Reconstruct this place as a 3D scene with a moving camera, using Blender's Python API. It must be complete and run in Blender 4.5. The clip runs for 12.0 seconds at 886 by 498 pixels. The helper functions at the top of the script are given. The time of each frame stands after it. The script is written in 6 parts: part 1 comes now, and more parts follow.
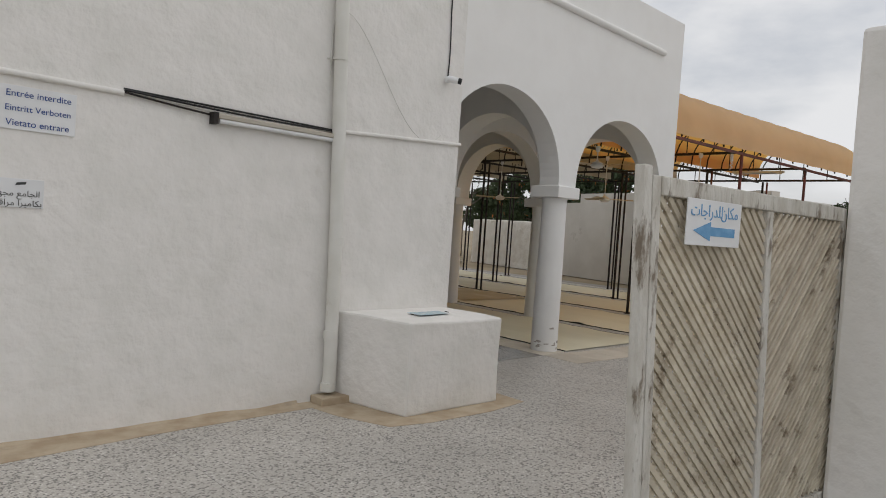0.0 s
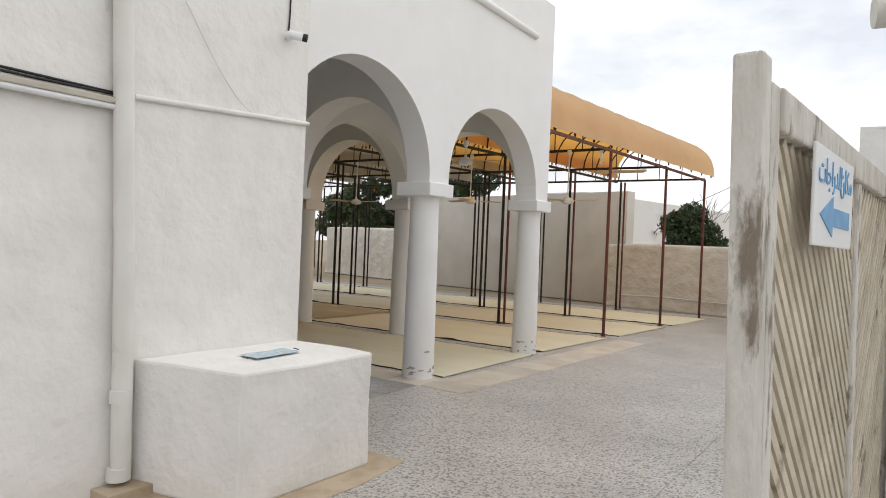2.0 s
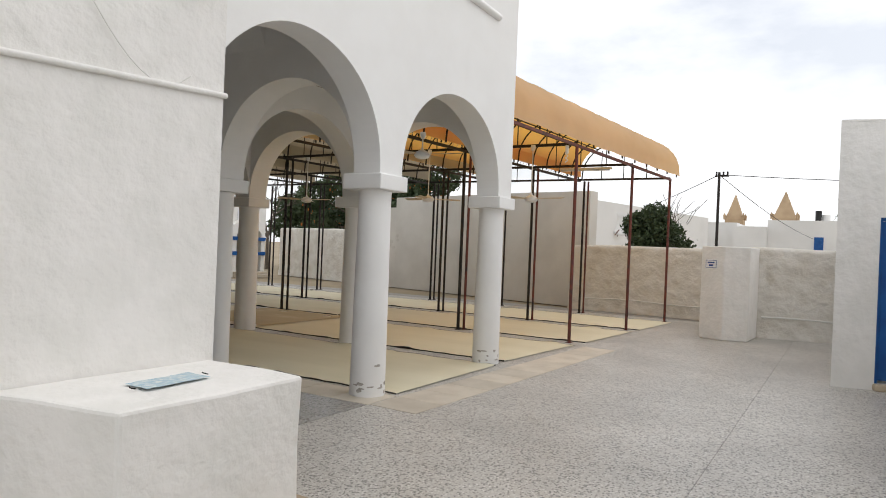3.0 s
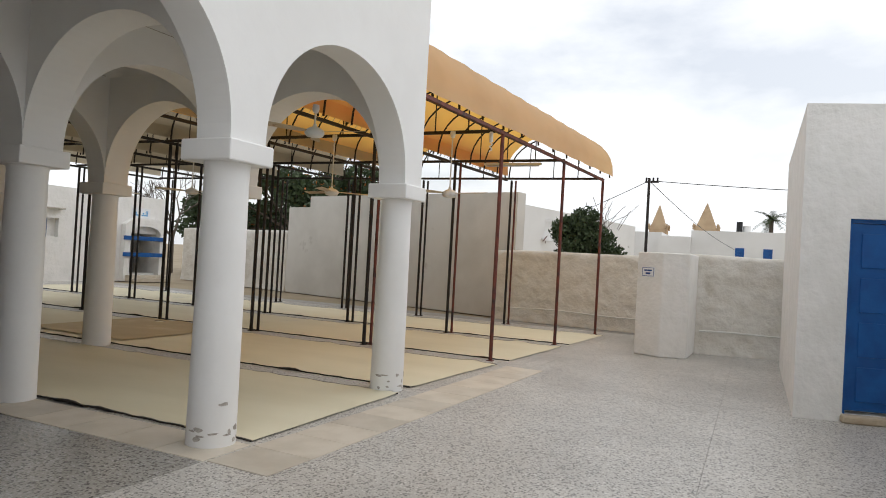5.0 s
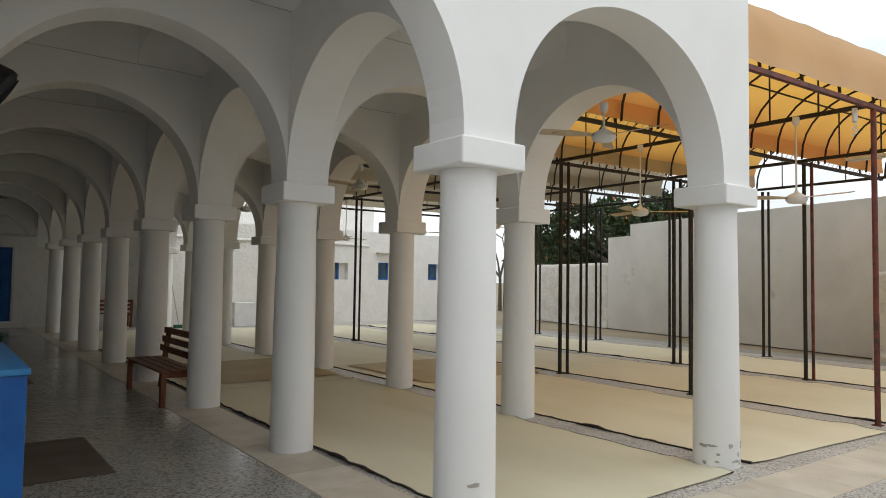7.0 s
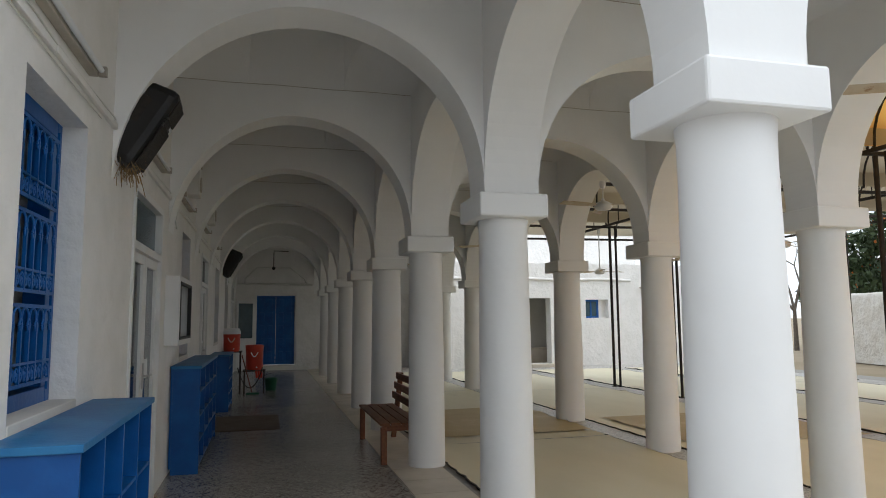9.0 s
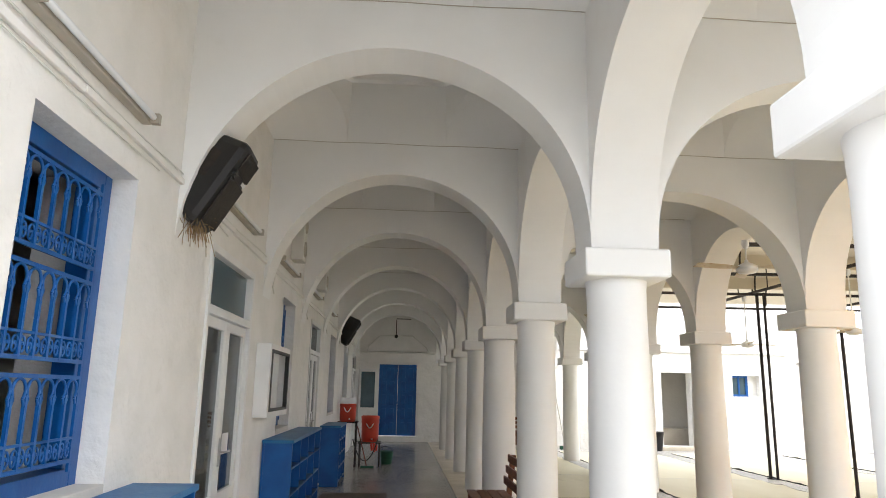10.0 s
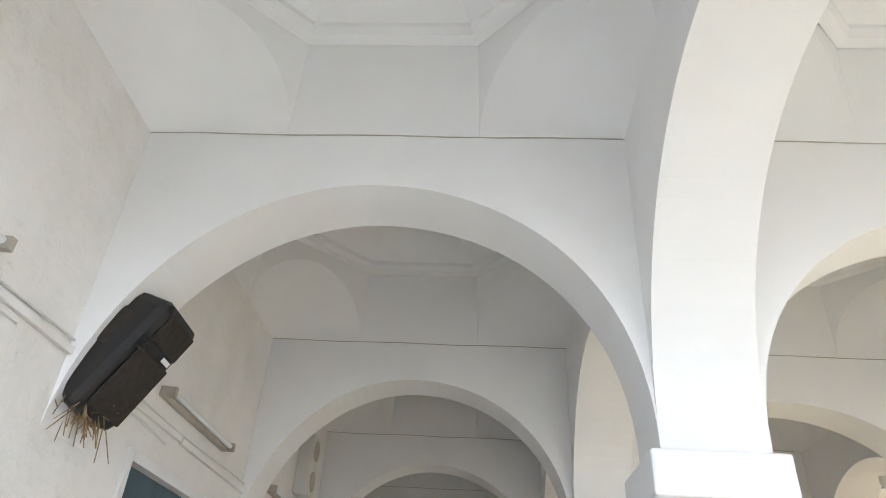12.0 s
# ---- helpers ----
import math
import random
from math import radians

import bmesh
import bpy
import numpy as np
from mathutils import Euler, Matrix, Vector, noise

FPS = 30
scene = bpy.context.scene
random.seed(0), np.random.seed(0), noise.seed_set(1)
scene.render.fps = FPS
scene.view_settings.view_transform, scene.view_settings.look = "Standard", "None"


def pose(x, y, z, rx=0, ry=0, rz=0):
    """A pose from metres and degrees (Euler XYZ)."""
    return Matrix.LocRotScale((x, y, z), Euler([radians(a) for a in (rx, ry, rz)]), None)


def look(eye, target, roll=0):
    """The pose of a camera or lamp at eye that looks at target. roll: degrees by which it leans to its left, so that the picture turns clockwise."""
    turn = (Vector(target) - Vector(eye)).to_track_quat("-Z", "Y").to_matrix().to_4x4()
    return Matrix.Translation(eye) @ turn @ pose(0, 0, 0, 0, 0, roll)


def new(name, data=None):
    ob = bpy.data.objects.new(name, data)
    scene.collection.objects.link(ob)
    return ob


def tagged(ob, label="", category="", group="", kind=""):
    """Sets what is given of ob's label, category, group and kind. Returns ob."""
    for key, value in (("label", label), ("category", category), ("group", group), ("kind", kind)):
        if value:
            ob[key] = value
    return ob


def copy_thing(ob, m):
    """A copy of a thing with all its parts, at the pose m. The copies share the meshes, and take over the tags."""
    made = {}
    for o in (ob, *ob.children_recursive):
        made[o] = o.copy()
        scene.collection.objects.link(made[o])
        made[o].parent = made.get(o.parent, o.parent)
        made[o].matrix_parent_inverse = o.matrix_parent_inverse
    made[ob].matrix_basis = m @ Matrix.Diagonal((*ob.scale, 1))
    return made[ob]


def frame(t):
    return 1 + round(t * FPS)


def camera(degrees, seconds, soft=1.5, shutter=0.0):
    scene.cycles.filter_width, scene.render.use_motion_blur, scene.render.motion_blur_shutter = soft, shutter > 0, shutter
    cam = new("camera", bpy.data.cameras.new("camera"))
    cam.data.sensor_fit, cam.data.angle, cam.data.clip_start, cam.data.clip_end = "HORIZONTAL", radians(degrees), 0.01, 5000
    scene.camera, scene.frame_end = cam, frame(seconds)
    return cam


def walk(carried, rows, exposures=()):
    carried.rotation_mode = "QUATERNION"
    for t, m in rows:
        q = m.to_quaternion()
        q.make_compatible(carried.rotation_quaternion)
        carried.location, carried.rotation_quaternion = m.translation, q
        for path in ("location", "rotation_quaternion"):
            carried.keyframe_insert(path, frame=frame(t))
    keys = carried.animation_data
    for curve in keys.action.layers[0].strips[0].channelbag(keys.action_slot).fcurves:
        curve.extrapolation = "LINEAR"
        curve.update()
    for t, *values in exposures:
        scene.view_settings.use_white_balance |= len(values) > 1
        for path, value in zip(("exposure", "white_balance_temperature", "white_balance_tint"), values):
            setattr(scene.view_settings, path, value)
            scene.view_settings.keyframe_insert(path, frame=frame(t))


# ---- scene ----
cam = camera(66.7, 12.0, soft=0.95)
PATH = [
    (0, (-7.819, -6.009, 1.66), (-6.447, -4.556, 1.598), 4.0),
    (0.5, (-7.626, -5.695, 1.632), (-6.162, -4.334, 1.576), 3.6),
    (1, (-7.34, -5.384, 1.625), (-5.729, -4.2, 1.603), 3.2),
    (1.5, (-7.005, -5.107, 1.632), (-5.392, -3.924, 1.614), 2.8),
    (2, (-6.642, -4.834, 1.635), (-4.991, -3.706, 1.621), 2.4),
    (2.5, (-6.242, -4.608, 1.62), (-4.524, -3.583, 1.612), 2.3),
    (3, (-5.855, -4.389, 1.614), (-4.139, -3.361, 1.611), 2.4),
    (3.5, (-5.486, -4.247, 1.684), (-3.668, -3.415, 1.701), 4.4),
    (3.7, (-5.316, -4.219, 1.673), (-3.466, -3.458, 1.71), 4.1),
    (5.3, (-3.844, -3.724, 1.519), (-2.066, -2.809, 1.54), 2.5),
    (5.5, (-3.697, -3.662, 1.504), (-1.97, -2.654, 1.506), 1.9),
    (6, (-3.338, -3.531, 1.541), (-1.719, -2.357, 1.588), 1.8),
    (6.5, (-2.954, -3.43, 1.556), (-1.561, -1.998, 1.647), 1.6),
    (7, (-2.632, -3.217, 1.52), (-1.424, -1.626, 1.616), 0.9),
    (7.2, (-2.524, -3.115, 1.485), (-1.354, -1.498, 1.605), 1.2),
    (9, (-1.642, -2.105, 1.491), (-1.138, -0.181, 1.702), -0.5),
    (9.5, (-1.429, -1.834, 1.518), (-1.191, 0.13, 1.808), 0.3),
    (10, (-1.278, -1.497, 1.546), (-1.164, 0.457, 1.957), 1.1),
    (10.5, (-1.104, -1.18, 1.523), (-1.015, 0.765, 1.979), 1.1),
    (11, (-0.958, -0.847, 1.561), (-0.995, 1.077, 2.107), 1.6),
    (11.5, (-0.925, -0.552, 1.617), (-0.995, 1.281, 2.412), 2.7),
    (12, (-0.86, -0.246, 1.628), (-0.984, 1.438, 2.7), 3.7),
]
EXPOSURES = [
    (0.0, -0.52, 6500, 10), (1.0, -0.18, 6500, 10), (1.5, 0.0, 6500, 10), (2.5, 0.08, 6500, 10), (3.7, 0.10, 6450, 9),
    (5.5, 0.0, 6400, 9), (6.5, 0.35, 6400, 8), (7.2, 0.05, 6300, 6), (9.0, 0.50, 6000, 7), (9.5, 1.14, 6200, 9), (10.0, 1.86, 6200, 9), (10.5, 2.19, 6100, 9), (12.0, 2.17, 5750, 8),
]
walk(cam, [(t, look(eye, target, roll)) for t, eye, target, roll in PATH], EXPOSURES)

# ---- world and light ----
SUN_AZ, SUN_EL = 127.0, 52.0
world = bpy.data.worlds.new("overcast_sky")
scene.world = world
world.use_nodes = True
wn, wl = world.node_tree.nodes, world.node_tree.links
wn.clear()
w_out = wn.new("ShaderNodeOutputWorld")
w_bg = wn.new("ShaderNodeBackground")
w_sky = wn.new("ShaderNodeTexSky")
w_sky.sky_type = "NISHITA"
w_sky.sun_disc = False
w_sky.sun_elevation = radians(SUN_EL)
w_sky.sun_rotation = radians(SUN_AZ)
w_sky.dust_density = 3.0
w_co = wn.new("ShaderNodeTexCoord")
w_map = wn.new("ShaderNodeMapping")
w_map.inputs["Scale"].default_value = (1.0, 1.0, 2.6)
w_noise = wn.new("ShaderNodeTexNoise")
w_noise.inputs["Scale"].default_value = 2.2
w_noise.inputs["Detail"].default_value = 7.0
w_noise.inputs["Roughness"].default_value = 0.55
w_ramp = wn.new("ShaderNodeValToRGB")
w_ramp.color_ramp.elements[0].position, w_ramp.color_ramp.elements[0].color = 0.38, (0.52, 0.52, 0.52, 1)
w_ramp.color_ramp.elements[1].position, w_ramp.color_ramp.elements[1].color = 0.57, (1, 1, 1, 1)
w_mix = wn.new("ShaderNodeMix")
w_mix.data_type = "RGBA"
w_mix.inputs["B"].default_value = (11.2, 11.3, 11.5, 1)
wl.new(w_co.outputs["Generated"], w_map.inputs["Vector"])
wl.new(w_map.outputs["Vector"], w_noise.inputs["Vector"])
wl.new(w_noise.outputs["Fac"], w_ramp.inputs["Fac"])
wl.new(w_ramp.outputs["Color"], w_mix.inputs["Factor"])
wl.new(w_sky.outputs["Color"], w_mix.inputs["A"])
wl.new(w_mix.outputs["Result"], w_bg.inputs["Color"])
w_bg.inputs["Strength"].default_value = 0.10
wl.new(w_bg.outputs["Background"], w_out.inputs["Surface"])

sun_data = bpy.data.lights.new("sun", "SUN")
sun_data.energy, sun_data.angle, sun_data.color = 0.5, radians(60), (1.0, 0.96, 0.9)
sun = new("sun", sun_data)
_az, _el = radians(SUN_AZ), radians(SUN_EL)
sun.matrix_world = look((0, 0, 0), (-math.sin(_az) * math.cos(_el), -math.cos(_az) * math.cos(_el), -math.sin(_el)))


# ---- materials ----
def material(name, base, second=None, scale=6.0, rough=0.8, bump=0.15, bump_scale=40.0, metal=0.0, stain=None, stain_at=0.62, stain_scale=1.2,
             random_value=0.0, spec=0.4, stretch=(1, 1, 1), bump_dist=0.01, detail=6.0):
    m = bpy.data.materials.new(name)
    m.use_nodes = True
    nt = m.node_tree
    n, l = nt.nodes, nt.links
    b = n["Principled BSDF"]
    b.inputs["Roughness"].default_value = rough
    b.inputs["Metallic"].default_value = metal
    b.inputs["Specular IOR Level"].default_value = spec
    co = n.new("ShaderNodeTexCoord")
    geo = n.new("ShaderNodeNewGeometry")
    mp = n.new("ShaderNodeMapping")
    mp.inputs["Scale"].default_value = stretch
    l.new(geo.outputs["Position"], mp.inputs["Vector"])
    second = second or tuple(c * 0.86 for c in base)
    ns = n.new("ShaderNodeTexNoise")
    ns.inputs["Scale"].default_value, ns.inputs["Detail"].default_value = scale, detail
    l.new(mp.outputs["Vector"], ns.inputs["Vector"])
    rp = n.new("ShaderNodeValToRGB")
    rp.color_ramp.elements[0].position, rp.color_ramp.elements[0].color = 0.36, (*second, 1)
    rp.color_ramp.elements[1].position, rp.color_ramp.elements[1].color = 0.60, (*base, 1)
    l.new(ns.outputs["Fac"], rp.inputs["Fac"])
    col = rp.outputs["Color"]
    if stain:
        n2 = n.new("ShaderNodeTexNoise")
        n2.inputs["Scale"].default_value, n2.inputs["Detail"].default_value, n2.inputs["Roughness"].default_value = stain_scale, 9.0, 0.66
        l.new(mp.outputs["Vector"], n2.inputs["Vector"])
        r2 = n.new("ShaderNodeValToRGB")
        r2.color_ramp.elements[0].position = stain_at
        r2.color_ramp.elements[1].position = min(1.0, stain_at + 0.10)
        l.new(n2.outputs["Fac"], r2.inputs["Fac"])
        mx = n.new("ShaderNodeMix")
        mx.data_type = "RGBA"
        l.new(r2.outputs["Color"], mx.inputs["Factor"])
        l.new(col, mx.inputs["A"])
        mx.inputs["B"].default_value = (*stain, 1)
        col = mx.outputs["Result"]
    if random_value:
        oi = n.new("ShaderNodeObjectInfo")
        mr = n.new("ShaderNodeMapRange")
        mr.inputs["To Min"].default_value, mr.inputs["To Max"].default_value = 1 - random_value, 1 + random_value
        l.new(oi.outputs["Random"], mr.inputs["Value"])
        hs = n.new("ShaderNodeHueSaturation")
        l.new(mr.outputs["Result"], hs.inputs["Value"])
        l.new(col, hs.inputs["Color"])
        col = hs.outputs["Color"]
    l.new(col, b.inputs["Base Color"])
    if bump:
        n3 = n.new("ShaderNodeTexNoise")
        n3.inputs["Scale"].default_value, n3.inputs["Detail"].default_value = bump_scale, 5.0
        l.new(mp.outputs["Vector"], n3.inputs["Vector"])
        bp = n.new("ShaderNodeBump")
        bp.inputs["Strength"].default_value, bp.inputs["Distance"].default_value = bump, bump_dist
        l.new(n3.outputs["Fac"], bp.inputs["Height"])
        l.new(bp.outputs["Normal"], b.inputs["Normal"])
    return m


def pebble_material(name, rough, gap=(0.42, 0.40, 0.375), tone=1.0, grain=46.0):
    """Exposed pebble aggregate: pale and dark chips in a cement bed."""
    m = material(name, (0.42, 0.40, 0.375), (0.36, 0.34, 0.32), 0.9, rough, 0)
    n, l = m.node_tree.nodes, m.node_tree.links
    b = n["Principled BSDF"]
    geo = n.new("ShaderNodeNewGeometry")
    vo = n.new("ShaderNodeTexVoronoi")
    vo.inputs["Scale"].default_value = grain
    wob = n.new("ShaderNodeTexNoise")
    wob.inputs["Scale"].default_value, wob.inputs["Detail"].default_value = 55.0, 2.0
    l.new(geo.outputs["Position"], wob.inputs["Vector"])
    wm = n.new("ShaderNodeVectorMath")
    wm.operation = "MULTIPLY_ADD"
    wm.inputs[1].default_value = (0.011, 0.011, 0.011)
    l.new(wob.outputs["Color"], wm.inputs[0])
    l.new(geo.outputs["Position"], wm.inputs[2])
    l.new(wm.outputs["Vector"], vo.inputs["Vector"])
    sep = n.new("ShaderNodeSeparateColor")
    l.new(vo.outputs["Color"], sep.inputs["Color"])
    rp = n.new("ShaderNodeValToRGB")
    e = rp.color_ramp.elements
    e[0].position, e[0].color = 0.0, (0.13 * tone, 0.125 * tone, 0.12 * tone, 1)
    e[1].position, e[1].color = 1.0, (0.70 * tone, 0.68 * tone, 0.65 * tone, 1)
    for p, c in ((0.20, (0.17, 0.16, 0.15)), (0.27, (0.30, 0.28, 0.255)), (0.29, (0.50, 0.48, 0.45)), (0.8, (0.56, 0.54, 0.505))):
        k = e.new(p)
        k.color = (*[v * tone for v in c], 1)
    l.new(sep.outputs["Red"], rp.inputs["Fac"])
    ed = n.new("ShaderNodeTexVoronoi")
    ed.feature = "DISTANCE_TO_EDGE"
    ed.inputs["Scale"].default_value = grain
    l.new(wm.outputs["Vector"], ed.inputs["Vector"])
    er = n.new("ShaderNodeMapRange")
    er.inputs["From Min"].default_value, er.inputs["From Max"].default_value = 0.02, 0.14
    l.new(ed.outputs["Distance"], er.inputs["Value"])
    mx = n.new("ShaderNodeMix")
    mx.data_type = "RGBA"
    mx.inputs["A"].default_value = (*[v * tone for v in gap], 1)
    l.new(er.outputs["Result"], mx.inputs["Factor"])
    l.new(rp.outputs["Color"], mx.inputs["B"])
    big = n.new("ShaderNodeTexNoise")
    big.inputs["Scale"].default_value, big.inputs["Detail"].default_value = 0.7, 6.0
    l.new(geo.outputs["Position"], big.inputs["Vector"])
    br = n.new("ShaderNodeMapRange")
    br.inputs["From Min"].default_value, br.inputs["From Max"].default_value = 0.3, 0.7
    br.inputs["To Min"].default_value, br.inputs["To Max"].default_value = 0.82, 1.12
    l.new(big.outputs["Fac"], br.inputs["Value"])
    hs = n.new("ShaderNodeHueSaturation")
    l.new(br.outputs["Result"], hs.inputs["Value"])
    l.new(mx.outputs["Result"], hs.inputs["Color"])
    l.new(hs.outputs["Color"], b.inputs["Base Color"])
    bp = n.new("ShaderNodeBump")
    bp.inputs["Strength"].default_value, bp.inputs["Distance"].default_value = (0.35 if rough > 0.4 else 0.03), 0.003
    l.new(er.outputs["Result"], bp.inputs["Height"])
    l.new(bp.outputs["Normal"], b.inputs["Normal"])
    return m


def canvas_material(name, colour, shine):
    """Woven awning cloth that lets daylight through."""
    m = material(name, colour, tuple(c * 0.88 for c in colour), 1.3, 0.75, 0.1, 120.0)
    n, l = m.node_tree.nodes, m.node_tree.links
    b = n["Principled BSDF"]
    tr = n.new("ShaderNodeBsdfTranslucent")
    tr.inputs["Color"].default_value = (*shine, 1)
    ms = n.new("ShaderNodeMixShader")
    ms.inputs["Fac"].default_value = 0.5
    out = n["Material Output"]
    l.new(b.outputs["BSDF"], ms.inputs[1])
    l.new(tr.outputs["BSDF"], ms.inputs[2])
    l.new(ms.outputs["Shader"], out.inputs["Surface"])
    return m


def glass_material(name, tint, rough=0.02):
    m = bpy.data.materials.new(name)
    m.use_nodes = True
    b = m.node_tree.nodes["Principled BSDF"]
    b.inputs["Base Color"].default_value = (*tint, 1)
    b.inputs["Roughness"].default_value = rough
    b.inputs["Transmission Weight"].default_value = 1.0
    b.inputs["IOR"].default_value = 1.45
    return m


PLASTER = material("white_plaster", (0.82, 0.80, 0.77), (0.77, 0.755, 0.72), 3.4, 0.9, 1.0, 9.0, stain=(0.70, 0.68, 0.63), stain_at=0.66, stain_scale=1.6, bump_dist=0.019, detail=12.0)
PLASTER_ROUGH = material("rough_lime_plaster", (0.74, 0.71, 0.655), (0.66, 0.62, 0.55), 2.4, 0.95, 1.0, 7.0, stain=(0.52, 0.47, 0.39), stain_at=0.60, stain_scale=1.1, bump_dist=0.05)
PLASTER_OLD = material("weathered_plaster", (0.68, 0.655, 0.61), (0.60, 0.575, 0.53), 0.8, 0.95, 0.5, 14.0, stain=(0.45, 0.42, 0.37), stain_at=0.62, stain_scale=0.7, bump_dist=0.01)
PAINT_WHITE = material("white_paint", (0.845, 0.84, 0.825), (0.82, 0.812, 0.795), 2.0, 0.7, 0.35, 7.0, stain=(0.77, 0.755, 0.725), stain_at=0.66, stain_scale=0.8, bump_dist=0.008)
COURT = pebble_material("pebble_paving", 0.38, (0.44, 0.41, 0.365), 0.98, 66.0)
# same pebble as COURT, polished; the lower tone paints in the corridor's shade
TERRAZZO_SHADED = pebble_material("polished_shaded_terrazzo", 0.2, (0.44, 0.405, 0.36), 0.64, 60.0)
JOINT = material("cement_joint", (0.36, 0.345, 0.32), (0.30, 0.285, 0.26), 9, 0.95, 0.3)
TILE = material("beige_stone_tile", (0.60, 0.54, 0.45), (0.52, 0.46, 0.37), 3.0, 0.4, 0.15, 30.0, stain=(0.43, 0.38, 0.30), stain_at=0.62, random_value=0.10)
DIRT = material("sandy_cement", (0.50, 0.415, 0.305), (0.41, 0.32, 0.22), 5.0, 0.95, 0.4, 30.0, stain=(0.40, 0.33, 0.25), stain_at=0.58, stain_scale=2.0)
DOORMAT = material("brown_door_mat", (0.11, 0.085, 0.065), (0.085, 0.067, 0.05), 4, 0.95, 0.5, 90)
MAT = material("woven_plastic_mat", (0.73, 0.68, 0.51), (0.68, 0.63, 0.46), 1.4, 0.6, 0.3, 260.0, stain=(0.58, 0.535, 0.38), stain_at=0.62, stain_scale=0.8, random_value=0.05, stretch=(1, 0.35, 1), bump_dist=0.002)
MAT_TAN = material("tan_plastic_mat", (0.50, 0.39, 0.20), (0.44, 0.34, 0.17), 1.2, 0.6, 0.3, 260.0, stain=(0.56, 0.46, 0.27), stain_at=0.55, bump_dist=0.002)
MAT_EDGE = material("dark_mat_binding", (0.05, 0.04, 0.035), (0.03, 0.025, 0.02), 12, 0.8, 0.2)
CANVAS = canvas_material("orange_awning_canvas", (0.78, 0.58, 0.36), (1.0, 0.56, 0.10))
CANVAS_PALE = canvas_material("pale_awning_canvas", (0.66, 0.60, 0.48), (0.46, 0.40, 0.30))
IRON = material("dark_iron", (0.020, 0.018, 0.017), (0.034, 0.024, 0.02), 14, 0.7, 0.2, 60, metal=0.0, stain=(0.05, 0.024, 0.018), stain_at=0.6, stain_scale=5)
IRON_RED = material("red_oxide_iron", (0.17, 0.045, 0.032), (0.09, 0.03, 0.025), 9, 0.65, 0.2, 60, stain=(0.04, 0.03, 0.03), stain_at=0.56, stain_scale=4)
BLUE = material("blue_gloss_paint", (0.007, 0.095, 0.33), (0.005, 0.07, 0.26), 5, 0.38, 0.15, 30, stain=(0.02, 0.14, 0.38), stain_at=0.64, stain_scale=3)
BLUE_LIGHT = material("worn_blue_top", (0.03, 0.17, 0.37), (0.015, 0.12, 0.31), 4, 0.45, 0.2, 40, stain=(0.16, 0.24, 0.33), stain_at=0.66, stain_scale=6)
ALU = material("white_aluminium", (0.80, 0.80, 0.79), (0.75, 0.75, 0.74), 4, 0.4, 0.0)
GLASS = glass_material("window_glass", (0.34, 0.41, 0.44))
GLASS_FROST = material("frosted_glass", (0.055, 0.10, 0.125), (0.04, 0.08, 0.10), 5, 0.25, 0.0, spec=0.6)
WOOD = material("brown_stained_wood", (0.21, 0.075, 0.032), (0.14, 0.045, 0.02), 5, 0.5, 0.2, 50, stretch=(8, 1, 8))
WOOD_GATE = material("peeling_white_timber", (0.68, 0.66, 0.61), (0.56, 0.53, 0.47), 14, 0.9, 1.0, 60, stain=(0.24, 0.20, 0.155), stain_at=0.535, stain_scale=15, stretch=(1, 1, 0.3), bump_dist=0.014)
WOOD_LATTICE = material("weathered_lattice_slat", (0.60, 0.545, 0.44), (0.50, 0.44, 0.34), 9, 0.9, 0.6, 40, stain=(0.24, 0.19, 0.135), stain_at=0.58, stain_scale=6, random_value=0.12, bump_dist=0.006)
BLACK = material("black_plastic", (0.014, 0.014, 0.015), (0.02, 0.019, 0.019), 8, 0.5, 0.2, 200)
GRILLE = material("brown_black_speaker_cloth", (0.035, 0.028, 0.022), (0.02, 0.017, 0.015), 30, 0.8, 0.3, 400)
PVC = material("white_pvc", (0.74, 0.73, 0.69), (0.68, 0.67, 0.62), 2.5, 0.5, 0.1, 20, stain=(0.55, 0.51, 0.44), stain_at=0.68, stain_scale=3)
BEIGE_DUCT = material("beige_conduit", (0.50, 0.46, 0.39), (0.42, 0.38, 0.32), 5, 0.6, 0.1)
SIGN_WHITE = material("white_enamel_sign", (0.80, 0.81, 0.82), (0.74, 0.75, 0.76), 4, 0.4, 0.0)
SIGN_BLUE = material("blue_sign_paint", (0.03, 0.075, 0.27), None, 6, 0.5, 0.0)
SIGN_SKY = material("faded_blue_sign_paint", (0.13, 0.33, 0.58), (0.2, 0.42, 0.66), 20, 0.5, 0.0)
SIGN_DARK = material("dark_sign_paint", (0.06, 0.06, 0.06), None, 6, 0.6, 0.0)
RED = material("red_plastic", (0.52, 0.045, 0.025), (0.45, 0.04, 0.02), 3, 0.4, 0.0)
GREEN = material("green_plastic", (0.015, 0.09, 0.05), None, 3, 0.5, 0.0)
CHROME = material("brushed_metal", (0.55, 0.55, 0.54), None, 8, 0.35, 0.0, metal=0.9)
STRAW = material("dry_straw", (0.34, 0.24, 0.12), (0.2, 0.13, 0.07), 30, 0.9, 0.0)
LEAF = material("dark_green_leaf", (0.05, 0.075, 0.028), (0.03, 0.05, 0.018), 4, 0.6, 0.0)
LEAF_PALM = material("palm_leaf", (0.075, 0.10, 0.045), (0.05, 0.07, 0.03), 4, 0.6, 0.0)
BARK = material("grey_bark", (0.14, 0.115, 0.09), (0.09, 0.075, 0.06), 9, 0.95, 0.4)
FLOWER = material("orange_blossom", (0.5, 0.16, 0.03), None, 4, 0.6, 0.0)
